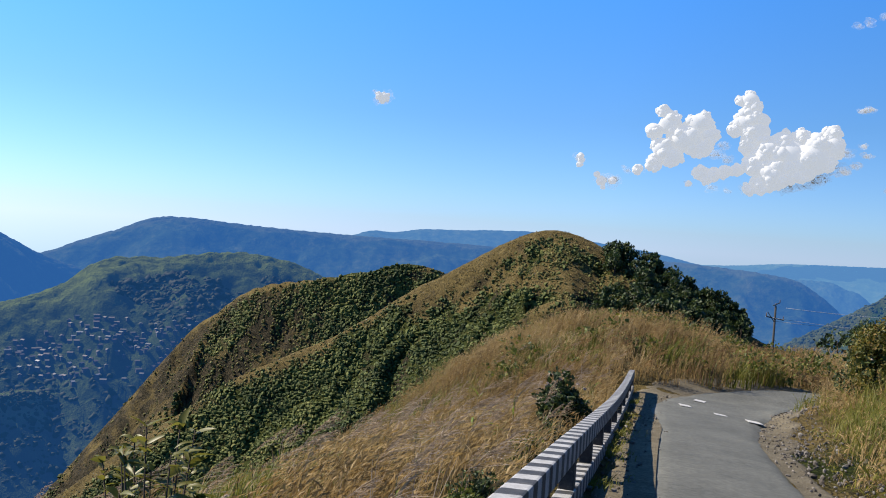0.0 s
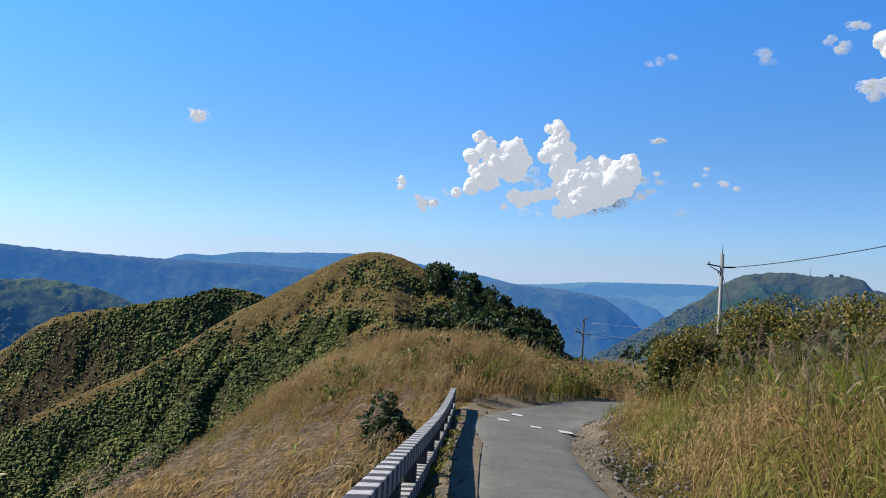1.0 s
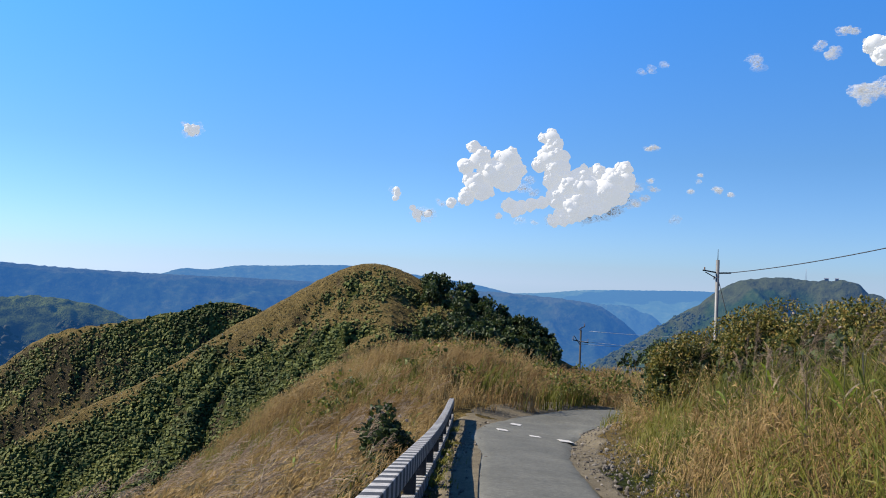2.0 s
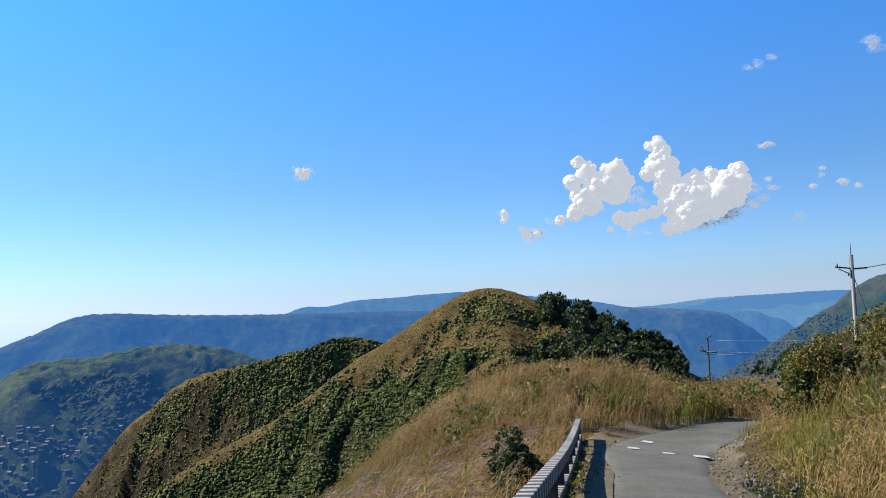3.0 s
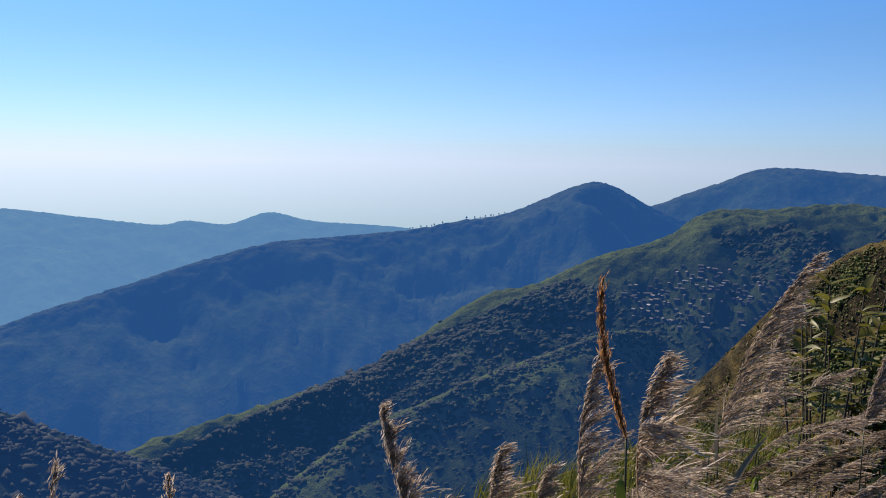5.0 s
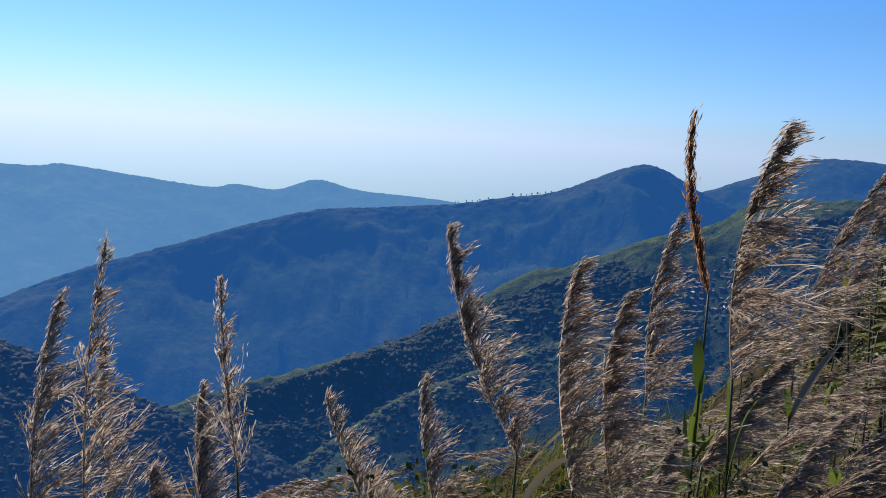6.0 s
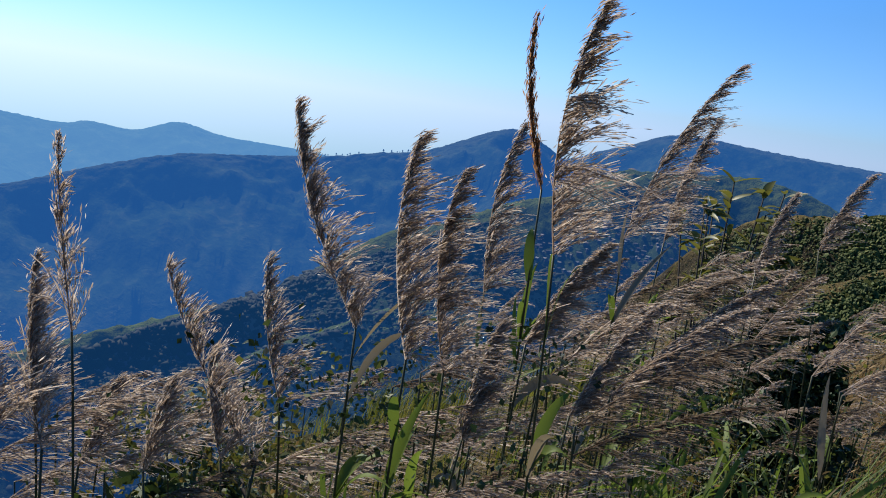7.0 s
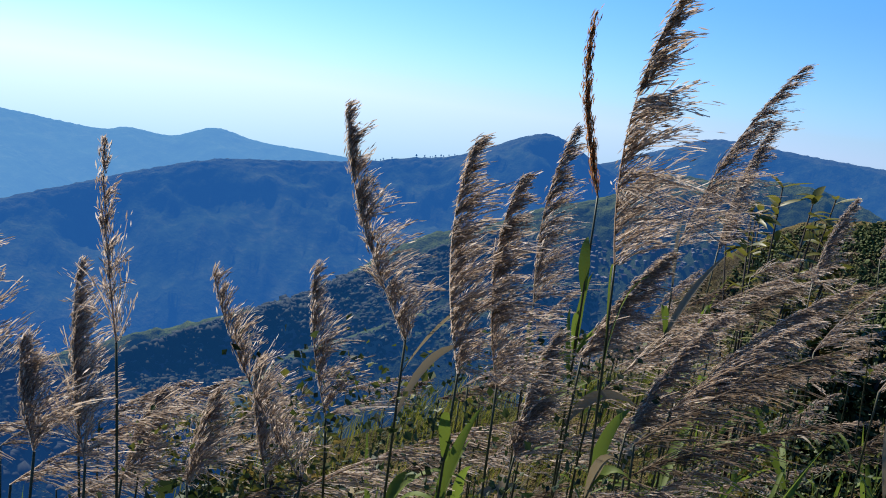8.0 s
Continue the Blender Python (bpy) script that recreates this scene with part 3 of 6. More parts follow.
def crowns(rng, at, size, flat=0.8, rough=0.30):
    """Rounded, uneven bush and tree crowns: verts and faces."""
    v, f = ball(1)
    n = len(at)
    r = np.broadcast_to(size, n)[:, None, None]
    verts = v[None] * r * rng.uniform(0.75, 1.2, (n, 1, 3)) * (1 + rough * rng.normal(size=(n, len(v), 1))) * [1, 1, flat] + at[:, None]
    return verts.reshape(-1, 3), (f[None] + (np.arange(n) * len(v))[:, None, None]).reshape(-1, 3)


def hillside_places(rng, count, b0, b1, r0, r1):
    """Random places on the open hillsides, thicker where the slope is steep, with the growth there."""
    rows, cols = np.nonzero((_r > r0) & (_r < r1))[0], np.nonzero((bearings() > b0) & (bearings() < b1))[0]
    i, j = (q.ravel() for q in np.meshgrid(rows[:-1], cols[:-1], indexing="ij"))
    p = np.stack([_x, _y, _z], -1)
    a, b, c = p[i, j], p[i + 1, j], p[i, j + 1]
    n = np.cross(c - a, b - a)
    n *= np.sign(n[:, 2:])
    # the flanks that fall towards the road
    weight = np.maximum((n * (np.array([0, 0, EYE_Z]) - a)).sum(-1), 0) / np.linalg.norm(a, axis=-1) ** 2.2
    weight[a[:, 2] < -230] = 0
    k = rng.choice(len(i), count, p=weight / weight.sum())
    u, v = rng.random((count, 1)), rng.random((count, 1))
    return a[k] + u * (b[k] - a[k]) + v * (c[k] - a[k]), GROWN[i[k], j[k]]


def hillside_growth():
    """Thick dark scrub in the gullies, olive scrub between, dry grass on the ribs."""
    rng = np.random.default_rng(5)
    at, green = hillside_places(rng, 60000, -25, 29, 95, 600)
    green = green + 0.20 * rng.normal(size=len(at)) + 0.35 * fbm(at[:, 0] / 3.5, at[:, 1] / 3.5, 99, 2)
    grow = np.clip(np.hypot(at[:, 0], at[:, 1]) / 300, 0.45, 1.5)
    for label, pick, matter, lo, hi in (("thick dark green scrub in the gullies of the hillsides", green > 0.34, SCRUB, 0.36, 0.95),
                                        ("olive-green mixed scrub covering the hillsides", (green <= 0.34) & (green > -0.14), OLIVE_SCRUB, 0.26, 0.62)):
        size = rng.uniform(lo, hi, pick.sum()) * grow[pick]
        tagged(mesh_of("scrub", *crowns(rng, at[pick] + [0, 0, 0.15], size, 0.9, 0.32), matter), label, "scrub", kind="stuff")
    pick = (green <= -0.12) & (rng.random(len(at)) < np.where(np.hypot(at[:, 0], at[:, 1]) > 400, 0.22, 0.8))
    tagged(mesh_of("hill_grass", *clumps(rng, at[pick] - [0, 0, 0.1], rng.uniform(0.3, 0.7, pick.sum()) * grow[pick], 4, 0.7), HILL_DRY), "dry brown grass tufts on the ribs of the hillsides", "scrub", kind="stuff")


hillside_growth()


# ---- guard rail ----
def rail_paint():
    m = Nodes("striped black and white paint on concrete")
    co, sep = m.add("TexCoord"), m.add("SeparateXYZ")
    m.link(co.outputs["Object"], sep.inputs[0])
    saw, gt = m.add("Math"), m.add("Math")
    saw.operation, gt.operation = "PINGPONG", "GREATER_THAN"
    wob, addn = m.noise(2.0, 3), m.add("Math")
    addn.operation = "MULTIPLY_ADD"
    m.link(wob, addn.inputs[0])
    addn.inputs[1].default_value = 0.06
    m.link(sep.outputs[1], addn.inputs[2])
    m.link(addn.outputs[0], saw.inputs[0])
    saw.inputs[1].default_value = 0.21
    m.link(saw.outputs[0], gt.inputs[0])
    gt.inputs[1].default_value = 0.105
    worn = m.noise(14, 6, 0.75)
    grime = m.noise(2.6, 6, 0.7)
    white = m.ramp(m.mix(0.4, worn, grime), [(0.33, (0.07, 0.0665, 0.0595)), (0.45, (0.21, 0.206, 0.196)), (0.62, (0.294, 0.29, 0.28))])
    black = m.ramp(m.mix(0.4, worn, grime), [(0.38, (0.014, 0.014, 0.0154)), (0.55, (0.0315, 0.0308, 0.0294)), (0.72, (0.105, 0.101, 0.0945))])
    colour = m.mix(gt.outputs[0], white, black)
    m.bump(worn, 0.3, 0.01)
    return m.done(colour, 0.7)


def post_paint():
    m = Nodes("worn black paint on concrete")
    worn = m.noise(9, 6, 0.75)
    m.bump(worn, 0.3, 0.01)
    return m.done(m.ramp(worn, [(0.35, (0.014, 0.014, 0.0154)), (0.6, (0.035, 0.0336, 0.0315)), (0.8, (0.154, 0.147, 0.133))]), 0.75)


def guard_rail():
    """Two concrete beams on square posts along the drop, following the road's fall."""
    rail = thing("guard_rail", (0, 0, 0), "concrete guard rail painted in worn black and white stripes", "guard rail")
    paint, dark = rail_paint(), post_paint()
    ys = [4.15 + 2.36 * k for k in range(12)]
    top = lambda y: 1.07 - 0.139 * y + 0.000174 * y * y + 0.10 * step(24, 30.5, y) - 0.05 - 0.20 * math.exp(-(((y - 19) / 9) ** 2))
    for name, low, tall, wide in (("upper_beam", 0.11, 0.24, 0.20), ("lower_beam", 0.70, 0.24, 0.20)):
        for a, b in zip(ys, ys[1:]):
            bm = bmesh.new()
            bar(bm, (rail_x(a), a, top(a) - low), (rail_x(b), b + 0.004, top(b) - low), wide, tall, bevel=0.02)
            part(name, bm, paint, rail, "worn black and white striped beam")
    for y in ys:
        bm = bmesh.new()
        z = float(spur_z(np.array(rail_x(y)), np.array(y)))
        bar(bm, (rail_x(y) - 0.01, y, z - 0.3), (rail_x(y) - 0.01, y, top(y) - 0.10), 0.17, 0.26, up=(0.28, 1, 0), bevel=0.015)
        part("post", bm, dark, rail)
    return rail


guard_rail()


# ---- power poles ----
def galvanised():
    m = Nodes("galvanised steel")
    n = m.noise(6, 5, 0.7)
    return m.done(m.ramp(n, [(0.3, (0.07, 0.0735, 0.077)), (0.7, (0.112, 0.115, 0.119))]), 0.55, 0.3)


STEEL = galvanised()
DARK_STEEL = Nodes("rusted dark steel").done((0.0175, 0.0161, 0.0154), 0.8, 0.0)
PORCELAIN = Nodes("porcelain").done((0.112, 0.07, 0.049), 0.25)
WIRE = Nodes("weathered wire").done((0.021, 0.021, 0.0224), 0.7, 0.2)
PALE_WIRE = Nodes("bright aluminium wire").done((0.238, 0.245, 0.259), 0.6, 0.0)


def insulator(parent, at, tall, fat=1.0):
    bm = bmesh.new()
    tube(bm, [(at[0], at[1], at[2] + h * tall) for h in (0, 0.15, 0.3, 0.45, 0.6, 0.8, 1.0)], [q * fat for q in (0.02, 0.05, 0.025, 0.055, 0.025, 0.045, 0.02)], 10)
    part("insulator", bm, PORCELAIN, parent)


def street_pole():
    x, y, top = spot(-32.15, 1.52, 28)
    z = float(ground_z(np.array([x]), np.array([y]))[0])
    pole = thing("power_pole", (x, y, z), "tall grey galvanised steel power pole standing in reeds", "power pole")
    h = top - z
    bm = bmesh.new()
    tube(bm, [(0, 0, -0.4), (0, 0, h * 0.45), (0, 0, h * 0.45 + 0.02), (0, 0, h)], [0.085, 0.082, 0.066, 0.060], 14)
    part("shaft", bm, STEEL, pole)
    bm = bmesh.new()
    bar(bm, (-0.52, 0.05, h - 0.36), (0.10, -0.01, h - 0.44), 0.045, 0.045)
    bar(bm, (0.04, 0, h - 0.44), (0.46, -0.06, h - 0.42), 0.06, 0.05)
    bar(bm, (-0.42, 0.05, h - 0.42), (-0.02, 0.0, h - 0.62), 0.03, 0.03)
    part("cross_arm", bm, DARK_STEEL, pole)
    bm = bmesh.new()
    tube(bm, [(0, 0, h), (0, 0, h + 0.36)], [0.014, 0.008], 6)
    part("spike", bm, DARK_STEEL, pole)
    for px, pz in ((-0.48, -0.36), (-0.12, -0.66)):
        insulator(pole, (px, 0.0, h + pz), 0.11, 0.6)
    bm = bmesh.new()
    tube(bm, [(0.05, 0, h - 0.7), (0.9, 0.3, h * 0.45), (1.7, 0.6, 0.2)], [0.012], 6)
    part("stay_wire", bm, WIRE, pole)
    return (x, y, z + h - 0.36)


def far_pole():
    x, y, top = spot(-23.05, -3.79, 78)
    z = float(ground_z(np.array([x]), np.array([y]))[0])
    pole = thing("power_pole", (x, y, z), "dark steel power pole with a slanted cross arm below the bend", "power pole", turn=15)
    h = top - z
    bm = bmesh.new()
    tube(bm, [(0, 0, -0.5), (0, 0, h)], [0.13, 0.09], 10)
    part("shaft", bm, DARK_STEEL, pole)
    bm = bmesh.new()
    bar(bm, (-0.95, 0, h - 0.95), (0.95, 0, h - 1.25), 0.10, 0.10)
    bar(bm, (-0.8, 0, h - 0.55), (0.1, 0, h - 1.6), 0.06, 0.06)
    bar(bm, (-0.25, 0, h + 0.05), (0.45, 0, h + 0.35), 0.07, 0.07)
    part("cross_arm", bm, DARK_STEEL, pole)
    for px, pz in ((-0.9, -0.9), (0.9, -1.2), (0.0, 0.0), (0.42, 0.32)):
        insulator(pole, (px, 0, h + pz), 0.3)
    return (x, y, top - 1.0)


def cable(a, b, sag, thick, label, matter=None):
    a, b = Vector(a), Vector(b)
    bm = bmesh.new()
    pts = [a.lerp(b, k / 24) - Vector((0, 0, 4 * sag * (k / 24) * (1 - k / 24))) for k in range(25)]
    tube(bm, pts, [thick], 5)
    ob = part("cable", bm, matter or WIRE, None)
    tagged(ob, label, "cable", "power lines")


_p = street_pole()
cable((_p[0] + 0.42, _p[1] - 0.05, _p[2] - 0.06), spot(-55, 6.5, 20), 0.25, 0.014, "dark power cable strung from a steel pole")
_f = far_pole()
for _k, (_dz, _e) in enumerate(((0.0, -3.4), (-0.35, -2.9), (0.9, -2.2))):
    cable((_f[0] + 0.9 * _k - 0.9, _f[1], _f[2] + _dz), spot(-44, _e, 90), 0.9, 0.02, "thin pale power cable crossing the valley head", PALE_WIRE)


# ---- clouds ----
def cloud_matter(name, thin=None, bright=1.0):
    """Cloud: white, lit through and through, its soft scattered light added as emission; bright: below 1 paints it
    shaded; thin: how dense a veil is at most.
    """
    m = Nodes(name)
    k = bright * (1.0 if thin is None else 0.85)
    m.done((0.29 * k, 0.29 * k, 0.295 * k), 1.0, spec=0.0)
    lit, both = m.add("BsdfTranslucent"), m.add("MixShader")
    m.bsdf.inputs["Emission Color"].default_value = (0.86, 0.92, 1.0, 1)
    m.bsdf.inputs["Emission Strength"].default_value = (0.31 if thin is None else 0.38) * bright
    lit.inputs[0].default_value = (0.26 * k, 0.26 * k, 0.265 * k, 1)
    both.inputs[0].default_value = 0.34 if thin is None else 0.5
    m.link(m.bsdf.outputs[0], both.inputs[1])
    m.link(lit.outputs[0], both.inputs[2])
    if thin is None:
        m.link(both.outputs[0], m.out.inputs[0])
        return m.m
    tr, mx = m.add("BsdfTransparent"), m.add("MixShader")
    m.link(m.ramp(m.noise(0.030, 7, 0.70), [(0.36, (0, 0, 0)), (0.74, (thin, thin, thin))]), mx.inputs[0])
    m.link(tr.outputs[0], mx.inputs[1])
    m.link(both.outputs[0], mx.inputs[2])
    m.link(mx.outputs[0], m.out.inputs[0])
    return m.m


def billows(level, rough, count):
    """Uneven round billows of radius 1."""
    rng = np.random.default_rng(level)
    made = []
    for k in range(count):
        v, f = ball(level)
        q = v * 1.6 + rng.uniform(-50, 50, 3)
        a, b = q[:, 0] + 0.6 * q[:, 2], q[:, 1] - 0.7 * q[:, 2]
        bulge = 0.90 + rough * (np.abs(fbm(a, b, k, 2)) + 0.5 * np.abs(fbm(a * 2.7, b * 2.7, k + 9, 3)))
        made.append((v * bulge[:, None] * [1, 1, 0.92], f))
    return made


CORES, KNOBS, BEADS, RAGS = billows(3, 0.30, 6), billows(3, 0.36, 10), billows(2, 0.30, 8), billows(3, 1.5, 10)


def billow(rng, shapes, centre, radius):
    v, f = shapes[rng.integers(len(shapes))]
    a = rng.uniform(0, 2 * math.pi)
    turn = np.array([[math.cos(a), math.sin(a), 0], [-math.sin(a), math.cos(a), 0], [0, 0, 1]])
    return v @ turn * radius + centre, f


def shred(rng, centre, radius):
    """A ragged open scrap of thin cloud, bent like a shell."""
    v, f = billow(rng, RAGS, (0, 0, 0), radius)
    keep = (v[f].mean(1) * centre).sum(-1) < 0
    return v * [1.2, 1.2, 0.75] + centre, f[keep]


def cloud(label, lobes, away, material, seed, thin=False):
    """A cloud of billows on billows round a few lobes: bearing, height angle and radius in degrees."""
    rng = np.random.default_rng(seed)
    pieces = []
    for bearing, height, degrees in lobes:
        c, r = np.array(spot(bearing, height, away)), away * math.tan(radians(degrees))
        if thin:
            for k in range(8):
                d = unit(rng.normal(size=3)) * r * rng.uniform(0.1, 0.95)
                pieces.append(shred(rng, c + d * [1, 1, 0.7], r * rng.uniform(0.20, 0.46)))
            continue
        pieces.append(billow(rng, CORES, c, r * 0.80))
        for k in range(int(6 + 7 * degrees)):
            d = unit(rng.normal(size=3) * [1, 1, 0.9])
            r1 = r * rng.uniform(0.24, 0.42)
            c1 = c + d * (r * 0.98 - r1)
            pieces.append(billow(rng, KNOBS, c1, r1))
            for _ in range(4):
                e = unit(rng.normal(size=3) + d * 0.8)
                r2 = r1 * rng.uniform(0.28, 0.5)
                pieces.append(billow(rng, BEADS, c1 + e * (r1 * 1.02 - 0.4 * r2), r2))
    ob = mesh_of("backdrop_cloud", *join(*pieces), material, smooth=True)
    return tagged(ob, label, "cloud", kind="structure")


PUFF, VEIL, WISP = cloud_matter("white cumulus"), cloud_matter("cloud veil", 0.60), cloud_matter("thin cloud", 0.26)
# the cloud base's shade is painted: the same veil in a dimmer colour
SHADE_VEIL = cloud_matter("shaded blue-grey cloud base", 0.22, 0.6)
LEFT_HEAP = [(-14.93, 9.04, 0.55), (-15.43, 8.16, 0.9), (-14.31, 7.68, 0.66), (-17.35, 8.21, 0.95), (-16.46, 7.21, 1.2), (-18.0, 7.43, 0.75), (-15.11, 6.44, 0.95), (-14.56, 5.51, 0.7), (-15.67, 6.01, 0.85), (-13.43, 5.01, 0.42), (-17.55, 6.61, 0.8)]
LOW_HEAP = [(-17.67, 4.92, 0.62), (-18.45, 4.77, 0.58), (-19.19, 5.07, 0.55), (-19.95, 5.18, 0.52), (-16.89, 4.13, 0.25), (-18.04, 4.48, 0.42)]
RIGHT_HEAP = [(-20.5, 9.77, 0.7), (-19.9, 9.77, 0.42), (-20.77, 9.22, 0.66), (-20.5, 8.44, 0.98), (-21.32, 8.45, 0.62), (-19.67, 7.85, 0.62), (-21.02, 7.67, 0.98), (-20.66, 6.87, 0.75), (-22.69, 7.09, 0.93), (-23.78, 7.45, 0.62), (-25.67, 7.69, 0.66),
              (-24.75, 7.12, 0.78), (-22.0, 6.47, 1.2), (-23.24, 6.15, 1.4), (-24.66, 6.19, 1.36), (-25.73, 6.8, 0.9), (-21.25, 5.58, 1.05), (-22.5, 5.18, 1.35), (-20.82, 3.94, 0.52), (-21.66, 4.36, 0.82), (-24.01, 5.4, 1.15)]
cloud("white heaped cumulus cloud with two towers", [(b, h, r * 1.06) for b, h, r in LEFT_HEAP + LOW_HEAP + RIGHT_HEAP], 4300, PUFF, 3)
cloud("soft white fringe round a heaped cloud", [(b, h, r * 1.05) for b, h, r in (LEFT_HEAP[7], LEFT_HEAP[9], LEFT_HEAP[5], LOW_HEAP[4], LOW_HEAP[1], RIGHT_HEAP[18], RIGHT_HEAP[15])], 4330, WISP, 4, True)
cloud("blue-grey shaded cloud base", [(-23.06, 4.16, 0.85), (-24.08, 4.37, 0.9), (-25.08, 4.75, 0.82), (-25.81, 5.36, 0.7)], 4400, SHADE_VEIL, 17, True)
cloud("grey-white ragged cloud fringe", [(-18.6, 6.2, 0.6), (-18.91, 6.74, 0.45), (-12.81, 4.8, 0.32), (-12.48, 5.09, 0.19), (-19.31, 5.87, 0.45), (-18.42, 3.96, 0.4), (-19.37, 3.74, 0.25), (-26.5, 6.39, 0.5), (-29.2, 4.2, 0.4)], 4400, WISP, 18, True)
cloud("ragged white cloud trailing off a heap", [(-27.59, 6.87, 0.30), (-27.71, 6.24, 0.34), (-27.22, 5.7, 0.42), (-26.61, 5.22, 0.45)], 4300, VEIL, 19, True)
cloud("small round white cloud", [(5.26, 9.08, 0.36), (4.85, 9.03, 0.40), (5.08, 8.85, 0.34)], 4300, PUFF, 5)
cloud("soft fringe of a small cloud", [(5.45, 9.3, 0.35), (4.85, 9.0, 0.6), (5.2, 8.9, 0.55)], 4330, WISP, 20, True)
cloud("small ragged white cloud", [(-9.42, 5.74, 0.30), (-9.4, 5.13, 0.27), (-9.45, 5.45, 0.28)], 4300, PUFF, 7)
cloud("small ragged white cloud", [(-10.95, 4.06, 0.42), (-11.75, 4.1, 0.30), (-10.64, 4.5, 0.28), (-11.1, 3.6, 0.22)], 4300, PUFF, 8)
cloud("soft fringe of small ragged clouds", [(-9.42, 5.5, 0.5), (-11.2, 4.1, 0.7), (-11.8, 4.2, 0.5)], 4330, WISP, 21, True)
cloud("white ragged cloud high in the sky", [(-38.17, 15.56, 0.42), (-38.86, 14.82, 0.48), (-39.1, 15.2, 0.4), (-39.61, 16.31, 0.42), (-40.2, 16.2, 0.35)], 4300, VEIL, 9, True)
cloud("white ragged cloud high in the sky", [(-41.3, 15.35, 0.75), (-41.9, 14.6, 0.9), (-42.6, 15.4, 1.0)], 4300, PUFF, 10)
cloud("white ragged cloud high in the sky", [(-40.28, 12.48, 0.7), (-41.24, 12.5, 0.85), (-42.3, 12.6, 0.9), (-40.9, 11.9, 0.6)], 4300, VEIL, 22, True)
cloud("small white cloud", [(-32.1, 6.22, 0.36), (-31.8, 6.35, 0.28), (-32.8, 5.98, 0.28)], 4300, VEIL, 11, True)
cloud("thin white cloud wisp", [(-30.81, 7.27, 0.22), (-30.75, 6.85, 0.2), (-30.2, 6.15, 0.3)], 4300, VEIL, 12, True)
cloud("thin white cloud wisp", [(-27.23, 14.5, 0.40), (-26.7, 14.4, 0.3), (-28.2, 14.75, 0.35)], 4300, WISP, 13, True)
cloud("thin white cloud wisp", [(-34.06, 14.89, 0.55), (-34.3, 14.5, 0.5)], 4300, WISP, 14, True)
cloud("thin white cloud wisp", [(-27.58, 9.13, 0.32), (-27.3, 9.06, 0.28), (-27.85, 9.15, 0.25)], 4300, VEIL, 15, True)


# ---- woods and village ----
def place_angles(co):
    b = np.degrees(np.arctan2(-co[:, 0], co[:, 1]))
    return b, np.degrees(np.arctan2(co[:, 2] - EYE_Z, np.hypot(co[:, 0], co[:, 1])))


def verts_of(ob):
    co = np.empty(len(ob.data.vertices) * 3, np.float32)
    ob.data.vertices.foreach_get("co", co)
    return co.reshape(-1, 3)


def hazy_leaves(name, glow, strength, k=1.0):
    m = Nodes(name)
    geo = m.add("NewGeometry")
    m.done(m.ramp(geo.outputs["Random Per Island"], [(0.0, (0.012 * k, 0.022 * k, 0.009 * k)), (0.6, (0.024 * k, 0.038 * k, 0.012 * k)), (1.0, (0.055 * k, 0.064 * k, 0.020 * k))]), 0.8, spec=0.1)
    # haze in front of the woods, given to the leaves as blue emission
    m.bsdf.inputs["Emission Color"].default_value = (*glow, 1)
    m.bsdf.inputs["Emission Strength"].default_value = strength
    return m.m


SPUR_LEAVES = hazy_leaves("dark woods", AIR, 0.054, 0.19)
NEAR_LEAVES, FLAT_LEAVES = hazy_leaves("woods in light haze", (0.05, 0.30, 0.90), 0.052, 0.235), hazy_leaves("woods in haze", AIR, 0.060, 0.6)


def wood_on(label, ob, material, count, size, seed, keep):
    """Tree crowns over a distant hill, rooted on its surface."""
    rng = np.random.default_rng(seed)
    co = verts_of(ob)
    b, h = place_angles(co)
    at = scattered(ob, keep(b, h, co), count, rng)
    big = rng.gamma(5.0, 0.2, count) * size
    at[:, 2] -= 0.35 * big
    return tagged(mesh_of("woods", *crowns(rng, at, big), material, smooth=True), label, "woods", kind="stuff")


def patchy(co, size, seed, over):
    return fbm(co[:, 0] / size, co[:, 1] / size, seed, 4) > over


def in_village(b, h):
    return (((b - 23.0) / 5.6) ** 2 + ((h + 9.3) / 2.2) ** 2 < 1) | (((b - 17.6) / 1.6) ** 2 + ((h + 7.8) / 0.6) ** 2 < 1)


def below_crest(b, h):
    return h < np.interp(b, [9, 15.3, 22.6, 26, 31, 34, 42, 52, 74], [-4.6, -3.6, -4.9, -6.4, -8.2, -9.3, -12.8, -17.3, -25])


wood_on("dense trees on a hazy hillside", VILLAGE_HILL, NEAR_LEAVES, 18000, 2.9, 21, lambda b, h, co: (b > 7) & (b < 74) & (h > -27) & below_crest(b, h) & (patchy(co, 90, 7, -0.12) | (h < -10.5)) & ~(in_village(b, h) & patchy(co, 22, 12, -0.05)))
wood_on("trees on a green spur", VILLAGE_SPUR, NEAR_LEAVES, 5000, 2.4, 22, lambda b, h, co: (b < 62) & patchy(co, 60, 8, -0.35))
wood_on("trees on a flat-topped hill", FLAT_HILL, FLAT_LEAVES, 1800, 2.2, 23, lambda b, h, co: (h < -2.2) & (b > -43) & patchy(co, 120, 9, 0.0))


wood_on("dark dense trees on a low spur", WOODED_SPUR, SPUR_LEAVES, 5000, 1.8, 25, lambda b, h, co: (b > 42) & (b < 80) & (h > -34))


